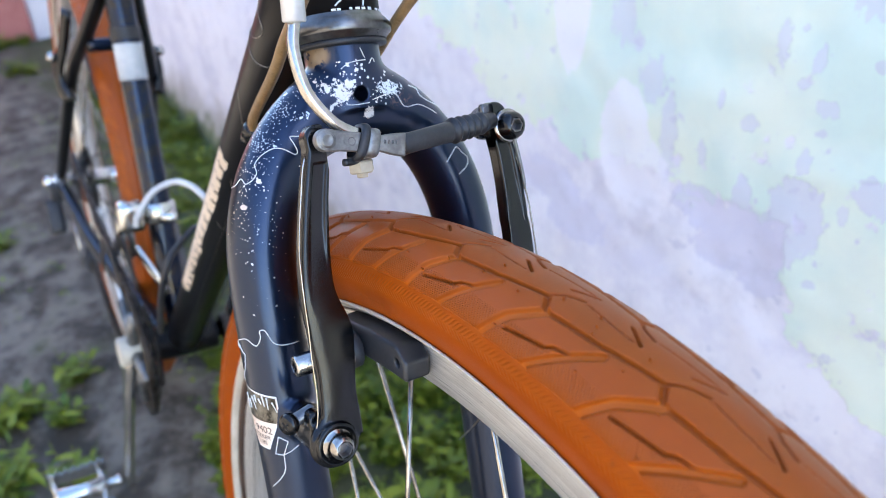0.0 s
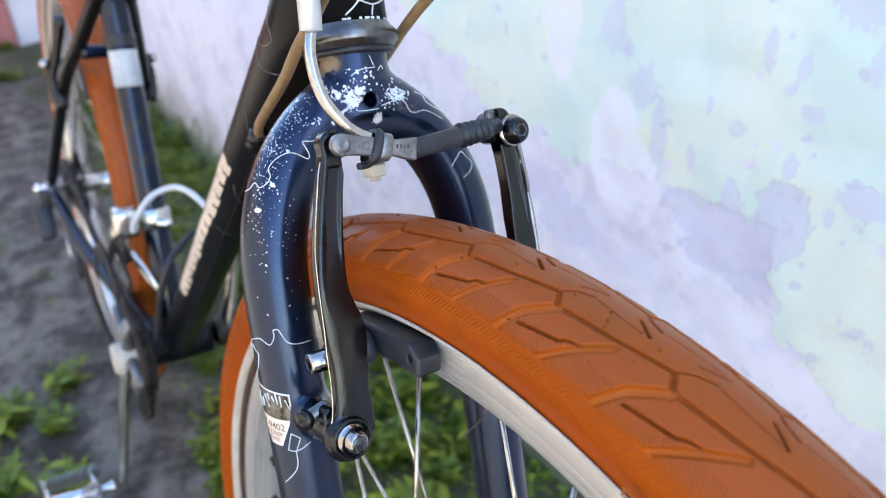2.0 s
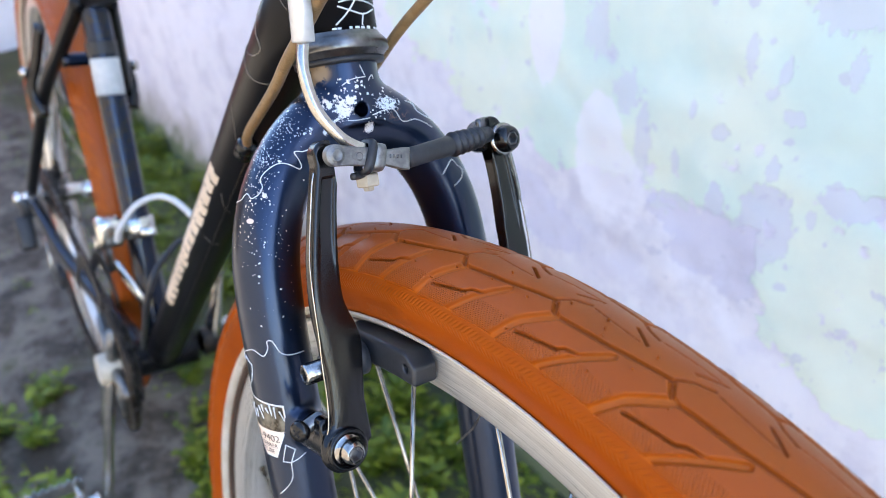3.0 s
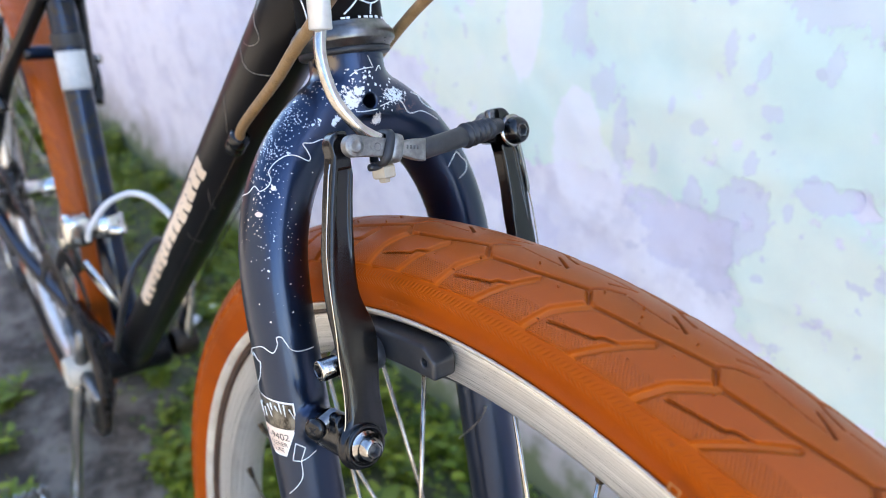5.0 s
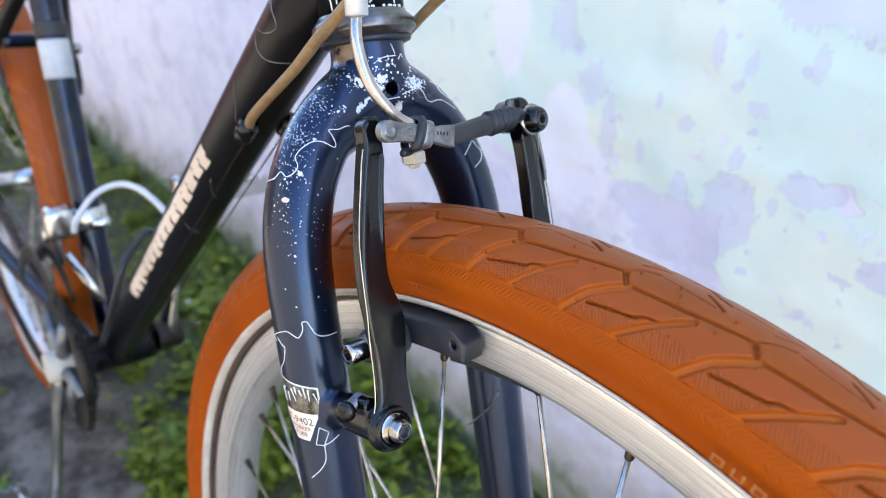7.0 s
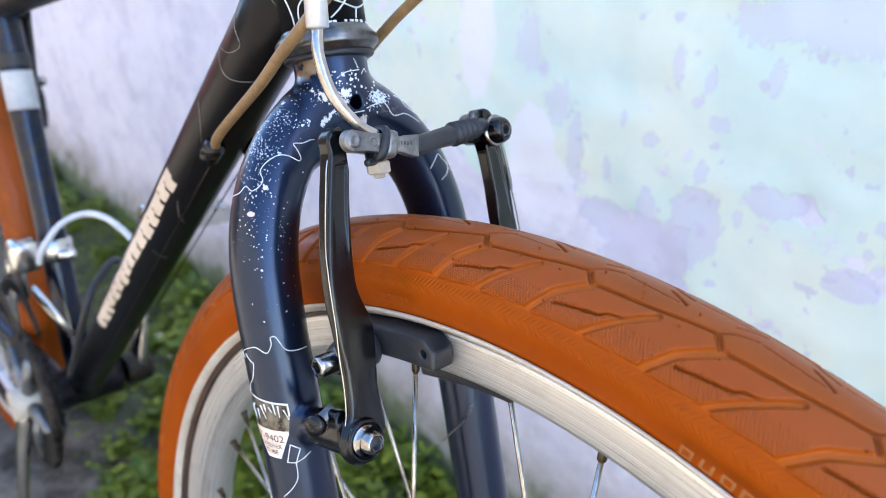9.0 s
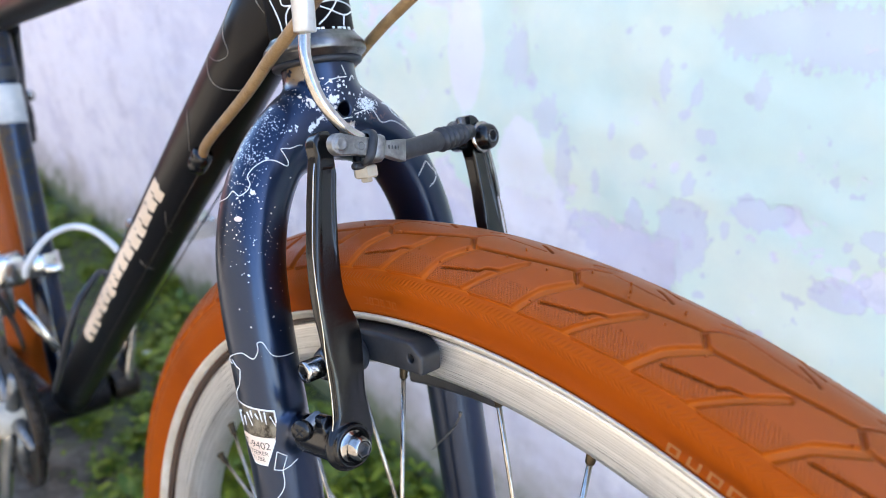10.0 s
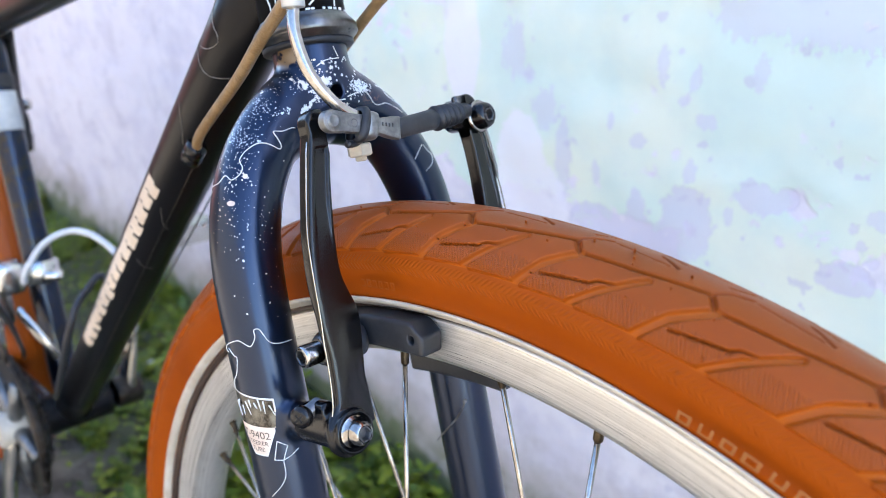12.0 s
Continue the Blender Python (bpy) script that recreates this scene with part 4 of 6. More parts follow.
for ang in (152, -152):
    part("inner_wire", sweep("inner_wire", [np.array(on_down_tube(s, ang, 0.0008 if ang > 0 else 0.004)) for s in np.linspace(0.06, 0.475, 12)], 0.00045, 6), "chain", down_tube, "thin rusty gear wire along the tube")
for ang in (143, -143):
    m = frame_to(on_down_tube(0.482, ang, 0.003), FR.to_3x3() @ DT_DIR)
    part("cable_stop", joined("cable_stop", lathe("cs", [(0.0036, -0.007), (0.0054, -0.006), (0.0054, -0.002), (0.0046, -0.001), (0.0054, 0.0), (0.0054, 0.005), (0.0036, 0.007)], m, 16), block("cs", (0.006, 0.008, 0.009), m @ Matrix.Translation((0, 0.002, 0)), 0.001)), "arm", down_tube, "black cable stop brazed on the tube")

# -- cables --
def cable(name, points, r, material, label="", m=None, sides=12):
    me = sweep(name, smooth_path(points, 10), r, sides)
    if m is not None:
        me.transform(m)
    return part(name, me, material, bicycle, label)


clip_r, clip_l = on_down_tube(0.486, 143, 0.003), on_down_tube(0.486, -143, 0.003)
cable("gear_cable", [clip_r, (-0.2166, -0.0150, 0.6352), (-0.1701, -0.0212, 0.6666), (-0.1457, -0.0256, 0.6838), (-0.1254, -0.0290, 0.6972), (-0.090, -0.035, 0.721), (-0.03, -0.04, 0.765)], 0.0025, "housing", "tan cable housing with a fine braid")
cable("gear_cable", [clip_l, (-0.205, 0.0215, 0.640), (-0.170, 0.0240, 0.667), (-0.1393, 0.0215, 0.6930), (-0.1169, 0.0200, 0.7098), (-0.06, 0.018, 0.75)], 0.0023, "housing", "tan cable housing with a fine braid")


# -- front brake --
def plate_distance(d2, f, centre, half, r=0.0011):
    a, b = d2 + r, np.abs(f - centre) - half + r
    return np.minimum(np.maximum(a, b), 0) + np.hypot(np.maximum(a, 0), np.maximum(b, 0)) - r


# the arm from its head down: distance below the crown, centre and half width
ARM_S = (0.0150, 0.0226, 0.0287, 0.0385, 0.0482, 0.0580, 0.0680, 0.0732, 0.0786, 0.0842, 0.0896, 0.1000, 0.1100, 0.1210, 0.1268, 0.1400)
ARM_C = (0.0340, 0.0357, 0.0371, 0.0395, 0.0414, 0.0430, 0.0440, 0.0441, 0.0433, 0.0421, 0.0417, 0.0419, 0.0429, 0.0437, 0.0444, 0.0460)
ARM_H = (0.0042, 0.0044, 0.0045, 0.0047, 0.0050, 0.0055, 0.0060, 0.0064, 0.0073, 0.0083, 0.0086, 0.0076, 0.0071, 0.0077, 0.0080, 0.0084)


def eased(x, xs, ys):
    """Interpolation through the table with its corners rounded off."""
    fine = np.linspace(xs[0], xs[-1], 400)
    v = np.interp(fine, xs, ys)
    k = np.hanning(31)
    pad = np.concatenate([np.full(15, v[0]), v, np.full(15, v[-1])])
    return np.interp(x, fine, np.convolve(pad, k / k.sum(), "valid"))


def arm_distance(P):
    f, y, s = P[..., 0], P[..., 1], P[..., 2]
    Q = np.stack([y, s], -1)
    c, h = eased(-s, ARM_S, ARM_C), eased(-s, ARM_S, ARM_H)
    d2 = np.maximum(np.maximum((np.abs(y - c) - h) * 0.985, s + 0.0200), -0.1268 - s)
    ring = np.hypot(y - PIVOT[0], s - PIVOT[1])
    head = np.hypot(y - 0.0354, s + 0.0205) - 0.0052
    d2 = soft_min(soft_min(d2, ring - 0.0094, 0.003), head, 0.0015)
    back = np.interp(-s, (0.0, 0.055, 0.085, 0.14), (0.0398, 0.0405, 0.0438, 0.0440))
    round_off = 0.0013 * np.clip((-s - 0.050) / 0.030, 0, 1) * np.clip((s + 0.1235) / 0.012, 0, 1) * np.clip(np.abs(y - c - 0.0006) / h, 0, 1.2) ** 2
    d = plate_distance(d2, f + round_off, (0.0473 + back) / 2, (0.0473 - back) / 2, 0.0014) * 0.94
    # shallow channel down the front of the upper half
    channel = np.maximum(np.maximum(np.abs(y - c + 0.0004) - h * 0.50, 0.0464 + 0.0016 * np.clip((-s - 0.045) / 0.037, 0, 1) - f), np.maximum(s + 0.0285, -0.082 - s))
    d = -soft_min(-d, channel, 0.0011)
    barrel = plate_distance(ring - 0.0076, f, 0.0335, 0.0125)
    d = soft_min(d, barrel, 0.002)
    lug = plate_distance(to_segment(Q, (0.0475, -0.1268), (0.0510, -0.1190), 0.0050, 0.0034), f, 0.0382, 0.0034)
    d = soft_min(d, lug, 0.002)
    lip = plate_distance(ring - 0.0080, f, 0.0470, 0.0028, 0.0009)
    d = soft_min(d, lip, 0.0008)
    well = np.maximum(ring - 0.0066, 0.0486 - f)
    return np.maximum(d, -well)


arm_mesh = surface_of("brake_arm", arm_distance, (0.0195, 0.0335, -0.139), (0.0525, 0.0605, -0.0150), 0.00055)
far_mesh = arm_mesh.copy()
far_co = np.zeros(len(far_mesh.vertices) * 3, dtype=np.float32)
far_mesh.vertices.foreach_get("co", far_co)
far_co = far_co.reshape(-1, 3)
far_co[:, 1] += 0.0014 + 0.0030 * np.clip((far_co[:, 2] + 0.062) / 0.028, 0, 1)      # the far arm stands a little wider
far_mesh.vertices.foreach_set("co", far_co.reshape(-1))
far_mesh.update()
near_mesh = arm_mesh
near_mesh.transform(Matrix.Diagonal((1, -1, 1, 1)))
near_mesh.flip_normals()
FWD, LEFT, UP = Vector((1, 0, 0)), Vector((0, 1, 0)), Vector((0, 0, 1))


def socket_bolt(name, origin, axis, profile, hole, parent, material="chrome", label="", hexr=0.0022):
    """A turned bolt head with a hexagonal hole in its end."""
    m = frame_to(origin, axis)
    ob = part(name, lathe(name, profile, m, 40, False), material, parent, label)
    r_end, h_end = profile[-1]
    part("socket", lathe("socket", [(r_end, h_end), (hexr * 1.12, h_end + 0.0001), (hexr, h_end - 0.0003), (hexr * 0.98, h_end - hole), (0.00001, h_end - hole)], m, 6 if hexr < 0.0035 else 24, False), "dark_steel", ob, smooth=False)
    return ob


arms = []
for side, me in ((-1, near_mesh), (1, far_mesh)):
    arm = part("brake_arm", me, "arm", bicycle, "glossy black cast brake arm with worn edges", m=K)
    arms.append(arm)
    socket_bolt("pivot_bolt", (0.0474, PIVOT[0] * side, PIVOT[1]), FWD, [(0.0, 0), (0.0060, 0.0002), (0.0062, 0.0008), (0.0062, 0.0014), (0.0057, 0.0019), (0.0048, 0.0022), (0.0046, 0.0040), (0.0041, 0.0064), (0.0035, 0.0074), (0.0030, 0.0076)], 0.0022, arm, "chrome", "chromed pivot bolt with traces of rust", 0.0021)
    wire = [(0.0466, 0.0415, -0.026), (0.0471, 0.0432, -0.030), (0.0472, 0.0450, -0.0374), (0.0472, 0.0472, -0.0470), (0.0472, 0.0492, -0.0564), (0.0472, 0.0503, -0.0661), (0.0472, 0.0510, -0.0759), (0.0470, 0.0513, -0.0851), (0.0466, 0.0517, -0.0941), (0.0464, 0.0520, -0.1065), (0.0462, 0.0532, -0.1166), (0.0455, 0.0555, -0.124)]
    wire = [(f - 0.0002, y - 0.0009 * min(1.0, max(0.0, (-s - 0.05) / 0.03)) + (0.0 if side < 0 else 0.0018), s) for f, y, s in wire]
    part("return_spring", sweep("return_spring", smooth_path([(f, y * side, s) for f, y, s in wire], 8), 0.00031, 8), "steel", arm, "thin bright return spring wire")
    # stud, washers and nut of the pad
    m = frame_to((0.0346, 0.0538 * side, -0.0992), LEFT * side)
    nut = socket_bolt("pad_nut", (0.0346, 0.0440 * side, -0.0992), LEFT * side, [(0.0044, -0.002), (0.0044, 0.0012), (0.0041, 0.0016), (0.0041, 0.0088), (0.0038, 0.0096), (0.0033, 0.0098)], 0.0045, arm, "chrome", "chromed pad nut with a star socket", 0.0026)
    part("cup_washer", lathe("cup_washer", [(0.0068, 0), (0.0068, 0.0014), (0.0052, 0.0042), (0.0042, 0.0046)], frame_to((0.0346, 0.0418 * side, -0.0992), LEFT * side), 32), "dark_steel", arm)
    part("steel_washer", lathe("steel_washer", [(0.0066, 0), (0.0070, 0.0004), (0.0070, 0.0012), (0.0066, 0.0016)], frame_to((0.0346, 0.0322 * side, -0.0992), LEFT * side), 32), "chrome", arm)
    part("rubber_washer", lathe("rubber_washer", [(0.0052, 0), (0.0070, 0.0008), (0.0072, 0.0040), (0.0060, 0.0060)], frame_to((0.0346, 0.0280 * side, -0.0992), LEFT * side), 32), "pad", arm)
    part("pad_stud", lathe("pad_stud", [(0.0030, 0), (0.0030, 0.022)], frame_to((0.0346, 0.0240 * side, -0.0992), LEFT * side), 16), "steel", arm)
    # spring tension screw
    m = frame_to((0.0372, 0.0590 * side, -0.1180), LEFT * side + FWD * 0.55)
    screw = part("tension_screw", lathe("tension_screw", [(0.0025, -0.0001), (0.0038, 0.0002), (0.0041, 0.0010), (0.0040, 0.0022), (0.0032, 0.0033), (0.0010, 0.0036), (0.00001, 0.0036)], m, 32, False), "arm", arm, "black cross-head tension screw")
    thread = [(0.0021 + (0.0004 if i % 2 else 0), -0.011 + 0.00045 * i) for i in range(25)]
    part("thread", lathe("thread", thread, m, 20), "dark_steel", screw, smooth=False)
    # no slot is cut: near-black bars stand in for the shade inside it
    part("slot_shade", joined("slot_shade", *[block("cs", (0.0036, 0.0008, 0.0006), m @ Matrix.Translation((0, 0, 0.00345)) @ Matrix.Rotation(radians(a), 4, "Z"), 0.0001, 1) for a in (35, 125)]), "dark", screw, smooth=False)

# pads on the rim, curved with it
WHEEL = Matrix.Translation((0, -0.002, ZA)) @ Matrix.Rotation(radians(0.6), 4, "Z")


def pad_distance(P):
    x, y, z = P[..., 0], P[..., 1], P[..., 2]
    r, th = np.hypot(x, z), np.arctan2(x, z)
    q = np.stack([np.abs(r - 0.2767) - 0.0060, np.abs(y + 0.0192) - 0.0052, np.abs((th + radians(15.2)) * 0.275) - 0.0265], -1) + 0.0015
    d = np.linalg.norm(np.maximum(q, 0), axis=-1) + np.minimum(q.max(-1), 0) - 0.0015
    hx, hz = 0.2766 * math.sin(radians(-10.8)), 0.2766 * math.cos(radians(-10.8))
    hole = np.maximum(np.hypot(x - hx, z - hz) - 0.0017, y + 0.0212)
    # the front end is cut off aslant at its top
    along = (th + radians(15.2)) * 0.275
    slant = ((along - 0.0265) * 0.62 + (r - 0.2827) * 0.78) + 0.0036
    d = -soft_min(-d, -slant, 0.0009)
    return np.maximum(d, -hole)


pad_mesh = surface_of("brake_pad", pad_distance, (-0.124, -0.0265, 0.228), (-0.030, -0.0135, 0.2868), 0.0006)
part("brake_pad", pad_mesh, "pad", bicycle, "grey-black rubber brake pad pressed near the rim", m=WHEEL)
far_pad = pad_mesh.copy()
far_pad.transform(Matrix.Diagonal((1, -1, 1, 1)))
far_pad.flip_normals()
part("brake_pad", far_pad, "pad", bicycle, "grey-black rubber brake pad set low against the rim", m=WHEEL @ Matrix.Rotation(radians(1.6), 4, "Y") @ Matrix.Translation((0, 0, -0.0275)))

# noodle, link, strap and boot
noodle = part("brake_noodle", sweep("brake_noodle", smooth_path([(0.0525, -0.0385, 0.030), (0.0505, -0.0390, 0.0190), (0.0514, -0.0412, 0.0085), (0.0535, -0.0400, -0.0045), (0.0550, -0.0340, -0.0145), (0.0548, -0.0278, -0.0190), (0.0538, -0.0215, -0.0212)], 10), 0.0021, 20), "steel", bicycle, "bent steel brake noodle with tarnish", m=K)
part("ferrule", lathe("ferrule", [(0.0024, -0.0002), (0.0037, 0.0), (0.0039, 0.0003), (0.0039, 0.022), (0.0036, 0.024)], frame_to((0.0505, -0.0390, 0.0176), (0.13, 0.02, 1.0)), 28), "ferrule", noodle, "pale alloy ferrule")
part("brake_cable", sweep("brake_cable", smooth_path([(0.0531, -0.0386, 0.040), (0.058, -0.037, 0.08), (0.07, -0.03, 0.14)], 8), 0.0026, 12), "housing", noodle)

L0, L1 = Vector((0.0535, -0.0371, -0.0209)), Vector((0.0532, -0.0080, -0.0261))
LM = frame_to(L0, L1 - L0, (0, 0, 1))
LLEN = (L1 - L0).length
# local axes of the link: z along it, x forward or back, y up
if (LM.to_3x3() @ Vector((0, 1, 0))).z < 0:
    LM = LM @ Matrix.Rotation(math.pi, 4, "Z")


front_side = 1 if (LM.to_3x3() @ Vector((1, 0, 0))).x > 0 else -1


def link_distance(P):
    x, y, z = P[..., 0], P[..., 1], P[..., 2]
    half = 0.0033 + 0.0008 * np.clip((z - 0.017) / 0.012, 0, 1)
    end = np.hypot(y, np.minimum(z, 0)) - 0.0038
    d2 = np.where(z < 0, end, np.maximum(np.abs(y) - half - 0.0005 * np.clip(1 - z / 0.006, 0, 1), z - LLEN))
    waist = 0.0007 * np.exp(-((z - 0.0200) / 0.004) ** 2)
    d = plate_distance(d2 + waist, x * front_side, 0.0020, 0.0018, 0.0005)
    # shallow dents in the face and a slot under the strap
    dent = np.maximum(np.hypot(y * 1.5, z - 0.0085) - 0.0024, 0.0036 - x * front_side)
    return np.maximum(d, -dent)


link = part("noodle_link", surface_of("noodle_link", link_distance, (-0.0048, -0.0056, -0.0052), (0.0048, 0.0056, 0.0352), 0.0004), "dull_steel", bicycle, "stamped grey steel noodle link", m=K @ LM)
pin = frame_to((0.0036 * front_side, 0, 0), (front_side, 0, 0))
part("link_pin", lathe("link_pin", [(0.0031, 0), (0.0031, 0.0003), (0.0028, 0.0004), (0.0024, 0.0003), (0.0023, 0.0008), (0.0018, 0.0010), (0.0013, 0.0006), (0.00001, 0.0006)], pin, 32, False), "dull_steel", link)
for k, (z, w) in enumerate(((0.0212, 0.0010), (0.0227, 0.0009), (0.0242, 0.0011), (0.0257, 0.0009))):
    part("stamp_bar", block("stamp_bar", (0.0002, 0.0013, w * 0.6), Matrix.Translation((0.00385 * front_side, 0.0006, z)), 0.00005, 1), "dark_steel", link)
part("stamp_ring", lathe("stamp_ring", [(0.0011, 0), (0.0013, 0.0002), (0.0015, 0.0)], frame_to((0.00375 * front_side, 0.0, 0.0088), (front_side, 0, 0)), 24, False), "dark_steel", link)


def loop_band(name, z0, z1, hx, hy, r, material, label, tilt=0.0, parent=link):
    """A band wrapped round the link."""
    ring = []
    for k in range(40):
        a = 2 * math.pi * k / 40
        c, s = math.cos(a), math.sin(a)
        e = 0.55
        ring.append((hx * math.copysign(abs(c) ** e, c), hy * math.copysign(abs(s) ** e, s)))
    prof = [(-1, 0.0), (-0.85, 0.6), (-0.4, 1.0), (0.4, 1.0), (0.85, 0.6), (1, 0.0)]
    P = np.zeros((40, len(prof), 3))
    for i, (x, y) in enumerate(ring):
        l = math.hypot(x, y)
        for j, (u, v) in enumerate(prof):
            P[i, j] = (x + x / l * r * v, y + y / l * r * v, (z0 + z1) / 2 + (z1 - z0) / 2 * u + tilt * y)
    return part(name, grid_mesh(name, P, closed_u=True), material, parent, label)


loop_band("strap", 0.0114, 0.0150, 0.0041, 0.0050, 0.0016, "rubber", "black rubber strap round the link", 0.25)
loop_band("collar", 0.0148, 0.0194, 0.0040, 0.0045, 0.0007, "dull_steel", "ribbed grey alloy collar", 0.12)
part("strap_tail", sweep("strap_tail", smooth_path([(0.001, -0.0055, 0.0138), (0.0, -0.0066, 0.0105), (-0.001, -0.0070, 0.0075)], 6), [0.0013] * 13, 10), "rubber", link)
nm = frame_to((0.0500, -0.0228, -0.0292), (-0.05, 0.02, -1))
nylon = part("nylon_nut", lathe("nylon_nut", [(0.0040, 0), (0.0046, 0.0006), (0.0046, 0.0040), (0.0038, 0.0046)], nm, 6), "nylon", bicycle, "small cream nylon nut under the link", smooth=False, m=K)
part("nut_tip", lathe("nut_tip", [(0.0022, 0.004), (0.0022, 0.0058), (0.0017, 0.0062)], nm, 6), "nylon", nylon, smooth=False)

b0, b1 = Vector((0.0532, -0.0084, -0.0262)), Vector((0.0480, 0.0368, -0.0222))
blen = (b1 - b0).length
prof = [(0.0022, 0.0), (0.0036, 0.0003), (0.0038, 0.0012), (0.0037, 0.008), (0.0038, 0.017), (0.0040, 0.0225)]
for k in range(5):
    h = 0.0240 + k * 0.0034
    prof += [(0.0035, h - 0.0002), (0.0047 - 0.00015 * k, h + 0.0006), (0.0050 - 0.00015 * k, h + 0.0013), (0.0047 - 0.00015 * k, h + 0.0020), (0.0035, h + 0.0028)]
prof += [(0.0034, 0.0412), (0.0030, blen), (0.0012, blen + 0.0006)]
part("cable_boot", lathe("cable_boot", prof, frame_to(b0, b1 - b0), 36), "rubber", bicycle, "black rubber cable boot with bellows", m=K)

# cable anchor on the far arm
anchor = part("anchor_boss", lathe("anchor_boss", [(0.0050, 0.033), (0.0068, 0.0340), (0.0070, 0.0420), (0.0062, 0.0440), (0.004, 0.0442)], frame_to((0, 0.0418, -0.0232), FWD), 36), "arm", arms[1], m=None)
socket_bolt("anchor_bolt", (0.0466, 0.0441, -0.0252), FWD, [(0.0060, 0), (0.0062, 0.0003), (0.0062, 0.0012), (0.0055, 0.0014), (0.0056, 0.0040), (0.0050, 0.0058), (0.0040, 0.0068), (0.0030, 0.0071)], 0.003, arms[1], "arm", "dark domed anchor bolt", 0.0021)
part("anchor_washer", lathe("anchor_washer", [(0.0060, 0.0), (0.0067, 0.0002), (0.0067, 0.0010), (0.0055, 0.0013)], frame_to((0.0472, 0.0441, -0.0252), FWD), 36), "chrome", arms[1], "bright steel washer")
part("cable_tail", sweep("cable_tail", smooth_path([(0.0472, 0.0455, -0.0265), (0.0478, 0.0465, -0.0303), (0.0480, 0.0479, -0.0397), (0.0478, 0.0490, -0.0473), (0.0474, 0.0492, -0.0513)], 8), 0.00075, 8), "dull_steel", arms[1], "cut end of the brake cable")
part("pinch_plate", block("pinch_plate", (0.003, 0.009, 0.006), Matrix.Translation((0.0440, 0.0385, -0.0185)), 0.0012), "dark_steel", arms[1])

# -- wheels --
TR, TT = 0.2975, 0.0245
PITCH = 7.5


def tread_lines():
    """One pitch of the tread: lines of (degrees along, degrees across), half width and depth in metres."""
    half = [
        ([(0.0, -20.5), (0.5, -29.5)], 0.00095, 0.0009),
        ([(0.5, -29.5), (3.9, -26.2), (7.3, -18.8)], 0.00080, 0.0008),
        ([(7.3, -18.8), (8.0, -10.0), (8.9, -5.0)], 0.00055, 0.0007),
        ([(1.7, -6.1), (3.2, -8.3), (4.8, -9.2)], 0.00025, 0.0005),
        ([(4.0, 2.2), (5.2, -8.2)], 0.00050, 0.0010),
        ([(0.6, -30), (-1.05, -47), (-2.2, -66.5)], 0.00165, 0.0009),
        ([(4.6, -30.3), (2.7, -50.5), (1.3, -66.5)], 0.00125, 0.0008),
        ([(-0.77, -54), (2.0, -48.3), (2.35, -44.8), (3.3, -42.5), (4.55, -30.3)], 0.00050, 0.0008),
    ]
    out = []
    for pts, w, d in half:
        out.append((pts, w, d))
        out.append(([(a + PITCH / 2, -b) for a, b in pts], w, d))
    return out


def tread_depth(theta, phi, widest=0.0):
    """How far the surface lies below the outermost circle; widest: leaves out all cuts that are narrower."""
    R = TR + TT
    kx, ky = radians(1) * R, radians(1) * TT
    th = np.mod(theta, PITCH)
    depth = np.zeros_like(theta)
    for pts, w, dmax in tread_lines():
        if w < widest:
            continue
        best = np.full_like(theta, 9.0)
        for (a0, b0_), (a1, b1_) in zip(pts[:-1], pts[1:]):
            for shift in (-PITCH, 0, PITCH):
                ax, ay, bx, by = (a0 + shift) * kx, b0_ * ky, (a1 + shift) * kx, b1_ * ky
                px, py = th * kx - ax, phi * ky - ay
                dx, dy = bx - ax, by - ay
                t = np.clip((px * dx + py * dy) / (dx * dx + dy * dy), 0, 1)
                best = np.minimum(best, np.hypot(px - t * dx, py - t * dy))
        soft = 0.00042 if w < 0.0007 else 0.00042 + 0.5 * w
        u = np.clip((best - w + 0.7 * soft) / soft, 0, 1)
        depth = np.maximum(depth, dmax * (1 - u * u * (3 - 2 * u)))
    # slanting lower edge of the blocks, then the casing
    saw = np.mod(th + 2.0, PITCH / 2) / (PITCH / 2)
    edge = 66.5 - 1.8 * saw
    u = np.clip((np.abs(phi) - edge) / 2.2, 0, 1)
    fall = 0.0009 * u * u * (3 - 2 * u)
    lift = np.clip((np.abs(phi) - 70) / 6, 0, 1)
    return np.maximum(depth * (np.abs(phi) < 69), fall) - 0.00015 * lift


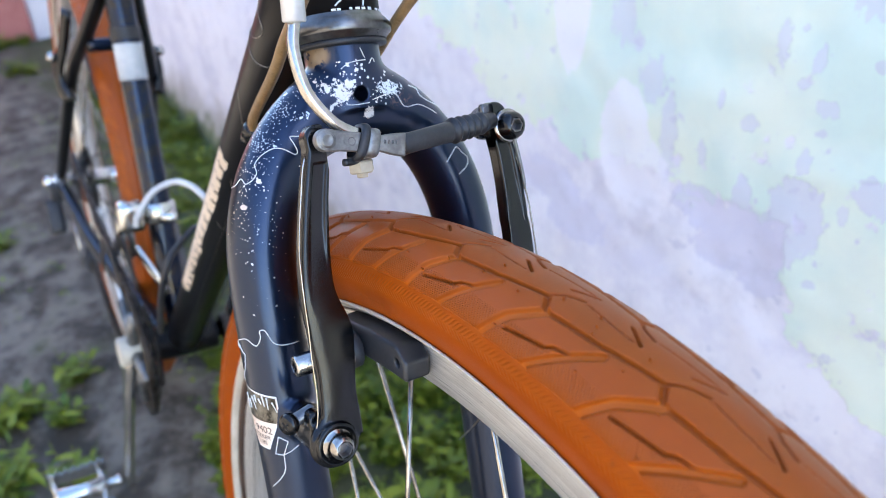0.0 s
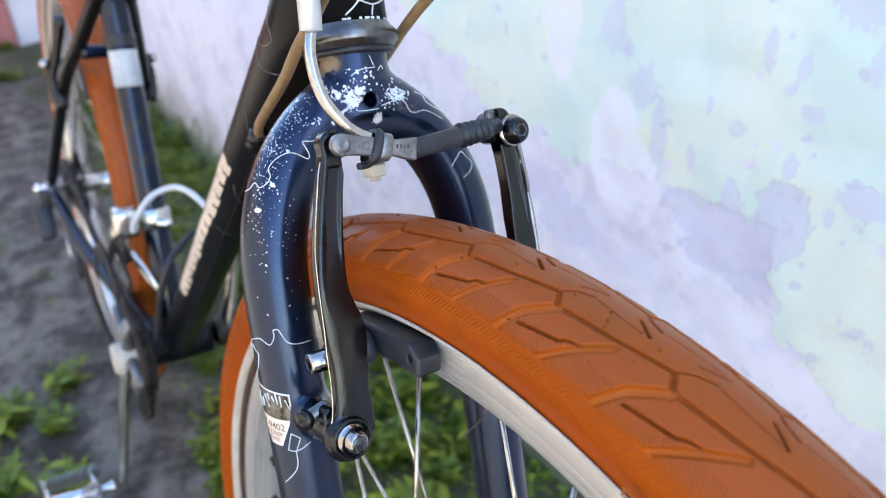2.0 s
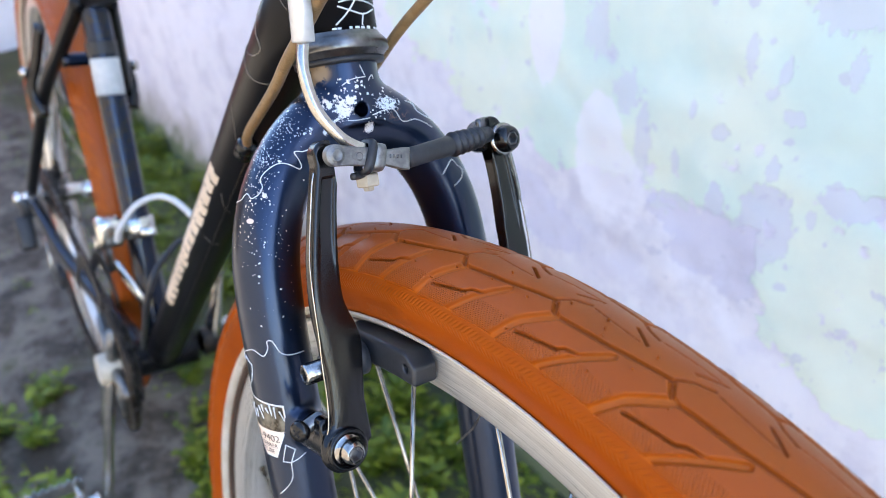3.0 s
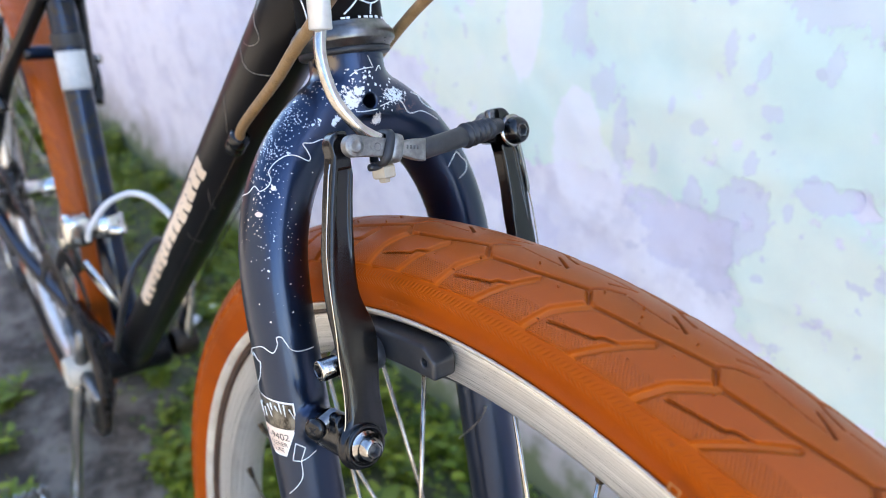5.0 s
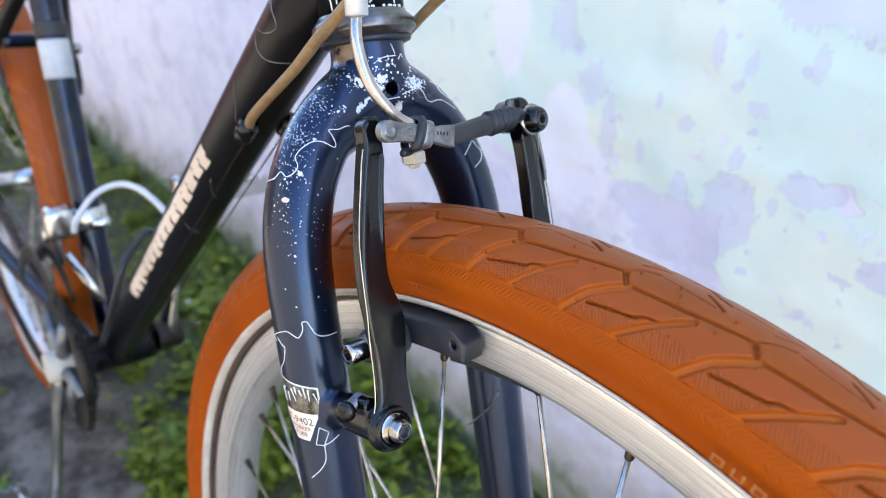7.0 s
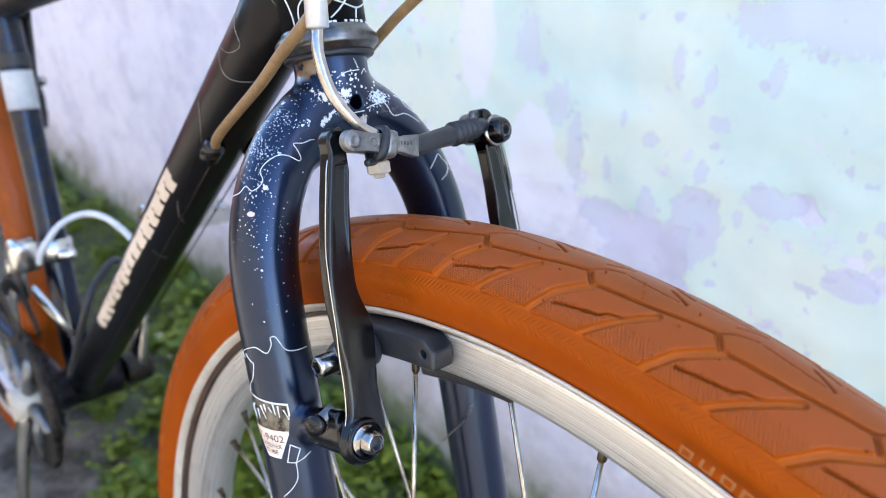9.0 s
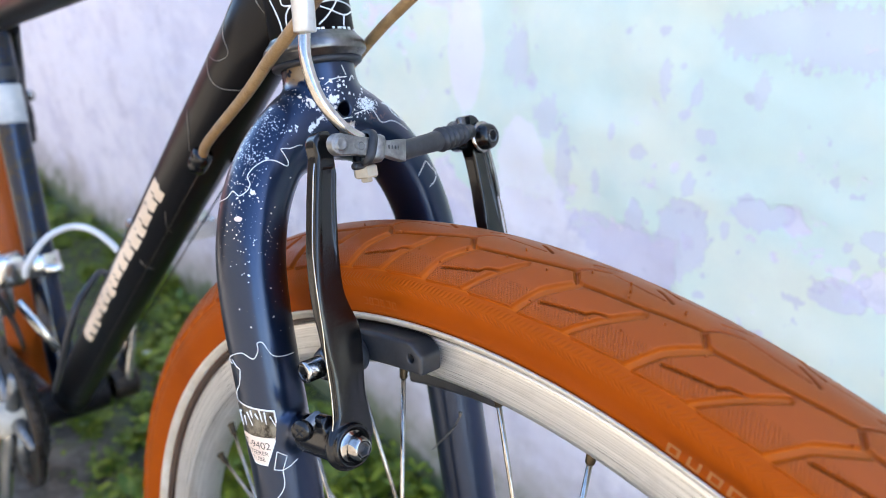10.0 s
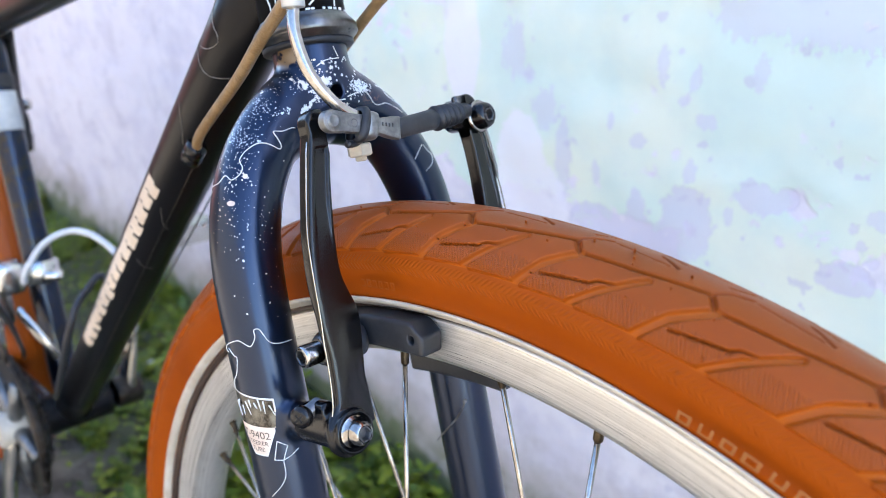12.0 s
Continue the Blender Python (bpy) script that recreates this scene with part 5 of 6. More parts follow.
def tyre_mesh(name, fine):
    if fine:
        th = np.concatenate([np.arange(-180, -42, 0.75), np.arange(-42, 34, 0.062), np.arange(34, 180, 0.75)])
        ph = np.concatenate([np.arange(-112, -90, 2.0), np.arange(-90, -72, 1.5), np.arange(-72, 14, 0.55), np.arange(14, 70, 1.6), np.arange(70, 112.1, 3.0)])
    else:
        th, ph = np.arange(-180, 180, 0.9), np.arange(-112, 112.1, 4.0)
    T, P = np.meshgrid(th, ph, indexing="ij")
    cut = tread_depth(T, P)
    r = TT - 1.8 * cut - 0.0016 * np.exp(-((P - 22) / 30) ** 2)
    rad = TR + r * np.cos(np.radians(P))
    tuck = np.clip((np.abs(P) - 75) / 37, 0, 1)
    y = r * np.sin(np.radians(P)) * (1 - 0.12 * tuck * tuck * (3 - 2 * tuck))
    # bead: from the end of the round section in to the rim
    rows_r, rows_y = [], []
    for br, by in ((0.2860, 0.0186), (0.2840, 0.0160), (0.2834, 0.0118), (0.2812, 0.0092)):
        rows_r.append(np.full(len(th), br))
        rows_y.append(np.full(len(th), by))
    rad = np.concatenate([np.array(rows_r[::-1]).T, rad, np.array(rows_r).T], 1)
    y = np.concatenate([-np.array(rows_y[::-1]).T, y, np.array(rows_y).T], 1)
    a = np.radians(th)[:, None]
    pts = np.stack([rad * np.sin(a), y, rad * np.cos(a)], -1)
    me = grid_mesh(name, pts, closed_u=True)
    me.flip_normals()
    full = np.concatenate([[-136, -130, -124, -118], ph, [118, 124, 130, 136]])
    uv = me.uv_layers.new(name="UVMap")
    idx = np.zeros(len(me.loops), dtype=np.int32)
    me.loops.foreach_get("vertex_index", idx)
    i, j = idx // len(full), idx % len(full)
    co = np.stack([np.radians(th[i]) * (TR + TT), np.radians(full[j]) * TT], -1)
    uv.data.foreach_set("uv", co.reshape(-1).astype(np.float32))
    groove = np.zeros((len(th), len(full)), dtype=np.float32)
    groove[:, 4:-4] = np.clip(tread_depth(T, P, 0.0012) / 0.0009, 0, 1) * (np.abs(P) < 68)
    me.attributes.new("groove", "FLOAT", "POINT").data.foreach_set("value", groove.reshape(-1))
    return me


def turned(name, profile, n=240):
    """A ring round the wheel's axle from (radius, y) pairs."""
    a = np.linspace(0, 2 * np.pi, n, endpoint=False)[:, None]
    p = np.array(profile)
    pts = np.stack([p[:, 0] * np.sin(a), p[:, 1] + 0 * a, p[:, 0] * np.cos(a)], -1)
    return grid_mesh(name, pts, closed_u=True, closed_v=True)


def outward(me):
    bm = bmesh.new()
    bm.from_mesh(me)
    bmesh.ops.recalc_face_normals(bm, faces=bm.faces)
    bm.to_mesh(me)
    bm.free()
    return me


RIM = [(0.2815, 0.0100), (0.2822, 0.0112), (0.2818, 0.0128), (0.2805, 0.0135), (0.2795, 0.0135), (0.2682, 0.0131), (0.2668, 0.0127), (0.2655, 0.0118), (0.2628, 0.0085), (0.2612, 0.0040)]
RIM = RIM + [(r, -y) for r, y in RIM[::-1]] + [(0.2740, -0.0100), (0.2740, 0.0100)]
STRIPE = [(0.2878, 0.0204), (0.2860, 0.0191), (0.2843, 0.0172), (0.2842, 0.0162), (0.2850, 0.0168), (0.2863, 0.0181), (0.2881, 0.0195)]
# dark ring drawn for the shade in the gap between tyre and rim
GAP_SHADE = [(0.2841, 0.0162), (0.2828, 0.0143), (0.2824, 0.0136), (0.2818, 0.0132), (0.2836, 0.0148)]
rim_me = outward(turned("rim", RIM, 300))
gap_shade_me = outward(turned("bead", GAP_SHADE, 300))
gap_shade_far = outward(turned("bead", [(r, -y) for r, y in GAP_SHADE], 300))
stripe_me = outward(turned("stripe", STRIPE, 300))
stripe_far = outward(turned("stripe", [(r, -y) for r, y in STRIPE], 300))


def wheel(label, at, fine, flange):
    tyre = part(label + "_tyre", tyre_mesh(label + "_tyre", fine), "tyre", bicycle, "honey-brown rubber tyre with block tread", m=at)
    part("reflective_stripe", stripe_me, "stripe", tyre, "beige reflective stripe on the sidewall")
    part("reflective_stripe", stripe_far, "stripe", tyre, "beige reflective stripe on the sidewall")
    part("gap_shade_ring", gap_shade_me, "ink_and_gap", tyre, "brown-black ring standing in for the shaded gap at the rim")
    part("gap_shade_ring", gap_shade_far, "ink_and_gap", tyre, "brown-black ring standing in for the shaded gap at the rim")
    rim = part(label + "_rim", rim_me, "rim", bicycle, "machined silver alloy rim", m=at)
    hub = part(label + "_hub", lathe("hub", [(0.005, -0.052), (0.005, -0.042), (0.016, -0.041), (0.016, -0.036), (flange, -0.034), (flange, -0.031), (0.013, -0.028), (0.012, 0), (0.013, 0.028), (flange, 0.031), (flange, 0.034), (0.016, 0.036), (0.016, 0.041), (0.005, 0.042), (0.005, 0.052)], frame_to((0, 0, 0), (0, 1, 0)), 40), "alloy", bicycle, m=at)
    r0 = 0.2575
    spoke_me, nipple_me = None, None
    for k in range(36):
        base = (2.8, -6.8, -17.6, -26.0)[k % 4] - 40 * (k // 4)
        side = (-1, 1, -1, 1)[k % 4]
        lead = (1, 1, -1, -1)[k % 4]
        a, h = radians(base), radians(base + lead * 72)
        p0 = Vector((r0 * math.sin(a), 0.0015 * side, r0 * math.cos(a)))
        p1 = Vector(((flange - 0.003) * math.sin(h), 0.033 * side, (flange - 0.003) * math.cos(h)))
        m = frame_to(p0, p1 - p0, (0, 1, 0))
        length = (p1 - p0).length
        if spoke_me is None:
            spoke_me = lathe("spoke", [(0.00105, 0.0), (0.00105, length * 0.25), (0.00095, length * 0.3), (0.00095, length)], Matrix(), 10)
            spoke_me.materials.append(M["steel"])
            spoke_me.shade_smooth()
            nipple_me = lathe("nipple", [(0.0022, -0.0062), (0.0022, -0.0030), (0.0018, -0.0026), (0.0017, 0.0026), (0.0011, 0.0034)], Matrix(), 14)
            nipple_me.materials.append(M["nipple"])
        part("spoke", spoke_me, "steel", rim, m=m)
        part("nipple", nipple_me, "nipple", rim, m=m, smooth=False)
    return tyre, rim, hub


tyre, rim, hub = wheel("front", WHEEL, True, 0.0285)
REAR_M = FR @ Matrix.Translation(REAR)
rear_tyre, rear_rim, rear_hub = wheel("rear", REAR_M, False, 0.0285)


def on_sidewall(theta, phi, lift):
    a, p = radians(theta), radians(phi)
    r = TR + (TT + lift) * math.cos(p)
    return Vector((r * math.sin(a), (TT + lift) * math.sin(p), r * math.cos(a)))


def sidewall_marks():
    """A worn gold print, as plain bars, and a small raised mark."""
    theta = 9.15
    for k in range(8):
        w = (1.05, 1.05, 1.05, 1.3, 1.1, 1.05, 1.0, 0.95)[k]
        top, low = -94.0 + 0.35 * k, -102.0 + 0.35 * k
        # each sign of the print as plain strokes: two upright, one or two lying across
        strokes = [(-0.36, -0.20, top, low), (0.20, 0.36, top, low), (-0.36, 0.36, low + 1.7, low)]
        if k % 3 != 1:
            strokes.append((-0.36, 0.36, top, top - 1.7))
        rows = []
        for n, (u0, u1, p0, p1) in enumerate(strokes):
            P = np.zeros((8, 6, 3))
            for i in range(8):
                for j in range(6):
                    P[i, j] = on_sidewall(theta + w * (u0 + (u1 - u0) * j / 5), p0 + (p1 - p0) * i / 7, 0.00018 + 0.00002 * n)
            rows.append(grid_mesh("bar", P))
        part("print_bar", joined("print_bar", *rows), "tyre_mark", tyre, "worn gold sidewall print")
        theta += w * 0.72 + 0.42
    theta = -15.4
    for k in range(6):                  # small raised size marks
        rows = []
        for n, (u0, u1, p0, p1) in enumerate(((0.0, 0.10, -92, -99), (0.34, 0.44, -92, -99), (0.0, 0.44, -92, -93.2), (0.0, 0.44, -97.8, -99))[(0 if k % 2 else 1):]):
            P = np.zeros((6, 5, 3))
            for i in range(6):
                for j in range(5):
                    P[i, j] = on_sidewall(theta + u0 + (u1 - u0) * j / 4, p0 + (p1 - p0) * i / 5, 0.00022 + 0.00003 * n)
            rows.append(grid_mesh("bar", P))
        part("raised_mark", joined("raised_mark", *rows), "tyre", tyre, "small raised moulded mark")
        theta += 0.62
    for k in range(26):
        th, ph = random.uniform(-22, 24), random.uniform(-60, -8)
        me = lathe("moulding_stub", [(0.00035, -0.0006), (0.00032, 0.0005), (0.0002, 0.0008)], frame_to(on_sidewall(th, ph, 0), on_sidewall(th, ph, 0.01) - on_sidewall(th, ph, 0)), 6)
        part("moulding_stub", me, "tyre", tyre)


sidewall_marks()
part("tie_tail", sweep("tie_tail", smooth_path([(-0.0955, 0.0370, 0.4982), (-0.0930, 0.0360, 0.5017), (-0.0821, 0.0345, 0.5181), (-0.0777, 0.0340, 0.5277), (-0.0771, 0.0340, 0.5314)], 8), [0.00040] * 28 + [0.0008] * 5, 8), "dull_steel", bicycle, "thin curved tail of a tie on the fork blade")


# -- drive train --
def framed(me):
    me.transform(FR)
    return me


def cog(name, radius, teeth, y, thick, material, parent, centre=BB, inner=0.6):
    """A toothed ring about the y axis."""
    n = teeth * 4
    prof = []
    for k in range(n):
        prof.append(radius + (0.0022 if k % 4 in (1, 2) else -0.0016))
    verts, faces = [], []
    for yy in (y - thick / 2, y + thick / 2):
        for k in range(n):
            a = 2 * math.pi * k / n
            for r in (prof[k], radius * inner):
                verts.append(centre + Vector((r * math.sin(a), yy, r * math.cos(a))))
    for k in range(n):
        k2 = (k + 1) % n
        o0, i0, o1, i1 = 2 * k, 2 * k + 1, 2 * k2, 2 * k2 + 1
        t = 2 * n
        faces += [(o0, o1, i1, i0), (t + o0, t + i0, t + i1, t + o1), (o0, t + o0, t + o1, o1), (i0, i1, t + i1, t + i0)]
    return part(name, framed(mesh_of(name, verts, faces)), material, parent, smooth=False)


crank_axle = part("crank_axle", framed(lathe("crank_axle", [(0.008, -0.066), (0.008, 0.066)], frame_to(BB, (0, 1, 0)), 20)), "steel", bicycle)
for r, t, y in ((0.068, 34, -0.047), (0.058, 28, -0.040), (0.044, 22, -0.033)):
    cog("chainring", r, t, y, 0.0022, "oily_ring", bicycle, BB, 0.62)
spider = []
for k in range(5):
    a = radians(72 * k + 20)
    tip = BB + Vector((0.060 * math.sin(a), -0.050, 0.060 * math.cos(a)))
    spider.append(sweep("spider_arm", [BB + Vector((0, -0.052, 0)), tip], [0.008, 0.005], 10))
part("spider", framed(joined("spider", *spider)), "dull_steel", bicycle, "dull alloy chainring spider")


def crank(beta, side):
    d = Vector((math.sin(beta), 0, -math.cos(beta)))
    y0, y1 = 0.058 * side, 0.080 * side
    a, b = BB + Vector((0, y0, 0)), BB + d * 0.170 + Vector((0, y1, 0))
    path = [a - d * 0.014, a - d * 0.006, a + d * 0.02, a + (b - a) * 0.3, a + (b - a) * 0.7, b - d * 0.01, b + d * 0.008, b + d * 0.013]
    ob = part("crank_arm", framed(sweep("crank_arm", path, [0.007, 0.0145, 0.0145, 0.0105, 0.009, 0.0105, 0.0115, 0.006], 20, True, 0.55)), "alloy", bicycle, "silver alloy crank arm")
    # the near boss's bright reflection is put into its colour; the far is dark
    part("crank_boss", framed(lathe("crank_boss", [(0.0150, -0.004), (0.0165, -0.003), (0.0168, 0.0), (0.0168, 0.020), (0.0150, 0.0222), (0.0120, 0.0225), (0.0110, 0.0205), (0.00001, 0.0205)], frame_to(a - Vector((0, 0.012 * side, 0)), (0, side, 0)), 28, False)), "cream" if side < 0 else "chain", ob, "crank boss, coloured pale for a bright reflection on the near side")
    # pedal: axle, toothed cage and body
    ped = b + Vector((0, 0.010 * side, 0))
    spin = framed(lathe("pedal_axle", [(0.0070, 0), (0.0075, 0.004), (0.0055, 0.006), (0.0050, 0.070)], frame_to(ped, (0, side, 0)), 18))
    pedal = part("pedal", spin, "alloy", bicycle, "silver cage pedal with toothed plates")
    part("pedal_barrel", framed(lathe("pedal_barrel", [(0.008, 0.016), (0.0115, 0.020), (0.0095, 0.040), (0.0120, 0.064), (0.0080, 0.070)], frame_to(ped, (0, side, 0)), 20)), "alloy", pedal)
    for sx in (-1, 1):
        outline = [(0.012, -0.008)] + [(0.012 + 0.0022 * (k + 0.5), 0.0115 if (k // 2) % 2 else 0.0075) for k in range(28)] + [(0.075, -0.008)]
        verts = [ped + Vector((0.034 * sx + o, side * y, z)) for o in (-0.0011, 0.0011) for y, z in outline]
        n = len(outline)
        faces = [tuple(range(n)), tuple(range(2 * n - 1, n - 1, -1))] + [(k, (k + 1) % n, n + (k + 1) % n, n + k) for k in range(n)]
        part("cage_plate", framed(mesh_of("cage_plate", verts, faces)), "alloy", pedal, smooth=False)
        for y in (0.018, 0.066):
            part("cage_strut", framed(sweep("cage_strut", [ped + Vector((0.006 * sx, side * y, 0)), ped + Vector((0.034 * sx, side * (y + 0.004), 0))], [0.008, 0.005], 10, True, 0.5)), "alloy", pedal)


crank(radians(0), -1)
crank(radians(180), 1)

# rear sprockets, chain, derailleurs
for k in range(7):
    cog("sprocket", 0.026 + 0.0038 * k, 13 + 2 * k, -0.050 + 0.0042 * k, 0.0018, "chain", rear_hub, Vector((0, 0, 0)), 0.55).matrix_local = Matrix()
top_run = [BB + Vector((0.0, -0.047, 0.069)), BB + Vector((-0.2, -0.047, 0.075)), REAR + Vector((0, -0.044, 0.040))]
low_run = [BB + Vector((0.0, -0.047, -0.069)), BB + Vector((-0.18, -0.050, -0.075)), REAR + Vector((0.035, -0.048, -0.115))]
front_run = [BB + Vector((0.069 * math.sin(a), -0.047, 0.069 * math.cos(a))) for a in np.linspace(0, math.pi, 24)]


def chain_run(points, n):
    path = smooth_path(points, 16)
    seg = np.r_[0, np.cumsum(np.linalg.norm(np.diff(path, axis=0), axis=1))]
    links = []
    for k in range(n):
        s = seg[-1] * (k + 0.5) / n
        p = Vector([np.interp(s, seg, path[:, i]) for i in range(3)])
        q = Vector([np.interp(s + 0.003, seg, path[:, i]) for i in range(3)])
        links.append(block("link", (0.0072 if k % 2 else 0.0088, 0.0078, 0.0125), frame_to(p, q - p, (0, 1, 0)), 0.002, 1))
    return part("chain", framed(joined("chain", *links)), "chain", bicycle, "oily dark chain", smooth=False)


chain_run(top_run, 34)
chain_run(low_run, 34)
chain_run(front_run, 22)

fd = ST + SEAT_DIR * 0.126
clamp = part("front_derailleur", framed(lathe("front_derailleur", [(0.0135, -0.011), (0.0172, -0.010), (0.0172, 0.010), (0.0135, 0.011)], frame_to(fd, SEAT_DIR), 32)), "alloy", bicycle, "silver front derailleur clamped to the seat tube")
part("clamp_bolt", framed(lathe("clamp_bolt", [(0.004, -0.010), (0.0055, -0.009), (0.0055, 0.004), (0.004, 0.006)], frame_to(fd + Vector((0.020, 0.008, 0)), (0.4, 1, 0)), 16)), "alloy", clamp)
part("linkage", framed(joined("linkage", block("l", (0.026, 0.026, 0.032), Matrix.Translation(fd + Vector((0.008, -0.030, 0.004))), 0.007, 3), block("l", (0.014, 0.016, 0.044), Matrix.Translation(fd + Vector((-0.004, -0.036, -0.026))), 0.004, 3))), "alloy", clamp)
for y in (-0.058, -0.043):
    path = smooth_path([ST + Vector((0.052, y, 0.080)), ST + Vector((0.020, y, 0.096)), ST + Vector((-0.030, y, 0.096)), ST + Vector((-0.075, y, 0.070)), ST + Vector((-0.105, y, 0.035))], 6)
    part("cage_plate", framed(sweep("cage_plate", path, 0.0085, 12, True, 0.14)), "chain", clamp)
part("cage_nose", framed(sweep("cage_nose", [Vector((-0.582, -0.034, 0.402)), Vector((-0.564, -0.025, 0.381)), Vector((-0.546, -0.016, 0.361))], [0.0052, 0.0060, 0.0050], 12, True, 0.5)), "alloy", clamp, "bright bent nose of the derailleur cage")
loop = smooth_path([Vector(q) for q in ((-0.519, -0.039, 0.453), (-0.514, -0.0365, 0.466), (-0.509, -0.022, 0.487), (-0.501, -0.005, 0.4966), (-0.478, 0.004, 0.500), (-0.457, 0.0106, 0.495), (-0.440, 0.016, 0.485))], 10)
part("cable_loop", framed(sweep("cable_loop", loop, 0.0027, 12)), "white_housing", clamp, "pale cable housing bent in a loop")

cable("derailleur_cable", [Vector(q) for q in ((-0.452, 0.004, 0.470), (-0.431, -0.008, 0.481), (-0.408, -0.026, 0.479), (-0.400, -0.036, 0.472), (-0.400, -0.042, 0.455), (-0.412, -0.044, 0.432), (-0.440, -0.042, 0.400), (-0.480, -0.038, 0.360))], 0.0027, "rubber", "black cable housing curving past the down tube", FR)
rd = REAR + Vector((0.004, -0.078, -0.012))
derailleur = part("rear_derailleur", framed(joined("rear_derailleur", block("rd", (0.026, 0.022, 0.030), Matrix.Translation(rd + Vector((0, 0.004, 0))), 0.006, 3), block("rd", (0.020, 0.024, 0.052), Matrix.Translation(rd + Vector((0.012, -0.006, -0.036))) @ Matrix.Rotation(radians(-25), 4, "Y"), 0.006, 3))), "rubber", bicycle, "black rear derailleur hanging below the axle")
part("axle_nut", framed(lathe("axle_nut", [(0.009, 0), (0.009, 0.008), (0.005, 0.010), (0.005, 0.018)], frame_to(REAR + Vector((0, -0.068, 0)), (0, -1, 0)), 6)), "alloy", derailleur, smooth=False)
part("adjuster", framed(lathe("adjuster", [(0.006, 0), (0.008, 0.002), (0.008, 0.012), (0.005, 0.014)], frame_to(rd + Vector((-0.018, -0.004, 0.004)), (-1, 0, 0.2)), 16)), "alloy", derailleur)
for dz, dx in ((-0.055, 0.018), (-0.105, 0.036)):
    part("jockey_wheel", framed(lathe("jockey_wheel", [(0.004, -0.004), (0.019, -0.003), (0.019, 0.003), (0.004, 0.004)], frame_to(rd + Vector((dx, 0.026, dz)), (0, 1, 0)), 22)), "rubber", derailleur)
part("cage", framed(sweep("cage", [rd + Vector((0.014, 0.016, -0.045)), rd + Vector((0.040, 0.016, -0.115))], 0.012, 12, True, 0.16)), "alloy", derailleur)

# rear brake arms on the seat stays
for side in (-1, 1):
    a = REAR + Vector((0.210, 0.050 * side, 0.173))
    arm = part("rear_brake_arm", framed(sweep("rear_brake_arm", smooth_path([a, a + Vector((-0.012, 0.006 * side, 0.03)), a + Vector((-0.006, -0.004 * side, 0.065)), a + Vector((0.012, -0.012 * side, 0.105))], 6), [0.010] * 4 + [0.0075] * 15, 14, True, 0.7)), "arm", bicycle, "black rear brake arm")
    part("arm_bolt", framed(lathe("arm_bolt", [(0.006, 0), (0.0065, 0.006), (0.004, 0.009)], frame_to(a + Vector((-0.010, 0.006 * side, 0.050)), (-0.6, side * 0.8, 0)), 16)), "chrome", arm)
    part("rear_pad", framed(block("rear_pad", (0.055, 0.010, 0.013), Matrix.Translation(a + Vector((-0.004, -0.030 * side, 0.034))) @ Matrix.Rotation(radians(48), 4, "Y"), 0.003)), "pad", arm)

# ---- plants, stones ----
def leaf_verts(base, out, length, width, droop, verts, faces, up=Vector((0, 0, 1))):
    """A folded leaf of six faces with a drooping tip."""
    side = out.cross(up)
    side = side.normalized() if side.length > 1e-4 else Vector((1, 0, 0))
    n = side.cross(out).normalized()
    k = len(verts)
    rows = []
    for t, w in ((0.0, 0.12), (0.3, 0.85), (0.65, 0.8), (1.0, 0.04)):
        c = base + out * length * t - Vector((0, 0, 1)) * droop * length * t * t
        for u in (-1, 0, 1):
            verts.append(c + side * width * w * u + n * (0.25 * width * abs(u)))
    for r in range(3):
        for c in range(2):
            i = k + r * 3 + c
            faces.append((i, i + 1, i + 4, i + 3))


def weed_mesh(name, seed, stems, height, leaf, narrow):
    rnd = random.Random(seed)
    verts, faces = [], []
    for _ in range(stems):
        a = rnd.uniform(0, 6.283)
        tilt = rnd.uniform(0.1, 0.8)
        d = Vector((math.cos(a) * tilt, math.sin(a) * tilt, 1)).normalized()
        h = height * rnd.uniform(0.45, 1.0)
        root = Vector((rnd.uniform(-0.02, 0.02), rnd.uniform(-0.02, 0.02), -0.015))
        for k in range(rnd.randint(4, 8)):
            t = (k + 1) / 8 * rnd.uniform(0.7, 1.2)
            p = root + d * h * t
            b = rnd.uniform(0, 6.283)
            out = Vector((math.cos(b), math.sin(b), rnd.uniform(0.1, 0.9))).normalized()
            s = leaf * rnd.uniform(0.5, 1.15)
            leaf_verts(p, out, s, s * narrow, rnd.uniform(0.1, 0.6), verts, faces)
        k = len(verts)
        w = Vector((-d.y, d.x, 0)).normalized() * 0.0012 if abs(d.z) < 0.999 else Vector((0.0012, 0, 0))
        q = w.cross(d)
        for p, sc in ((root, 1.0), (root + d * h, 0.4)):
            for o in (w, q, -w - q):
                verts.append(p + o * sc)
        for j in range(3):
            faces.append((k + j, k + (j + 1) % 3, k + 3 + (j + 1) % 3, k + 3 + j))
    me = mesh_of(name, verts, faces)
    me.materials.append(M["leaf"])
    me.shade_smooth()
    return me


WEEDS = [weed_mesh("weed", 11, 9, 0.10, 0.060, 0.13), weed_mesh("weed", 12, 26, 0.060, 0.017, 0.42), weed_mesh("weed", 13, 12, 0.10, 0.042, 0.20), weed_mesh("weed", 14, 30, 0.045, 0.014, 0.50)]
rng = random.Random(21)
spots = []
for _ in range(115):                    # along the foot of the wall
    spots.append((rng.uniform(-2.6, -0.25), 0.44 - abs(rng.gauss(0.0, 0.10)) - 0.02, rng.uniform(0.6, 1.2)))
for _ in range(75):                     # thick patch behind the front wheel
    spots.append((rng.gauss(-0.70, 0.16), rng.uniform(0.06, 0.38), rng.uniform(0.6, 1.1)))
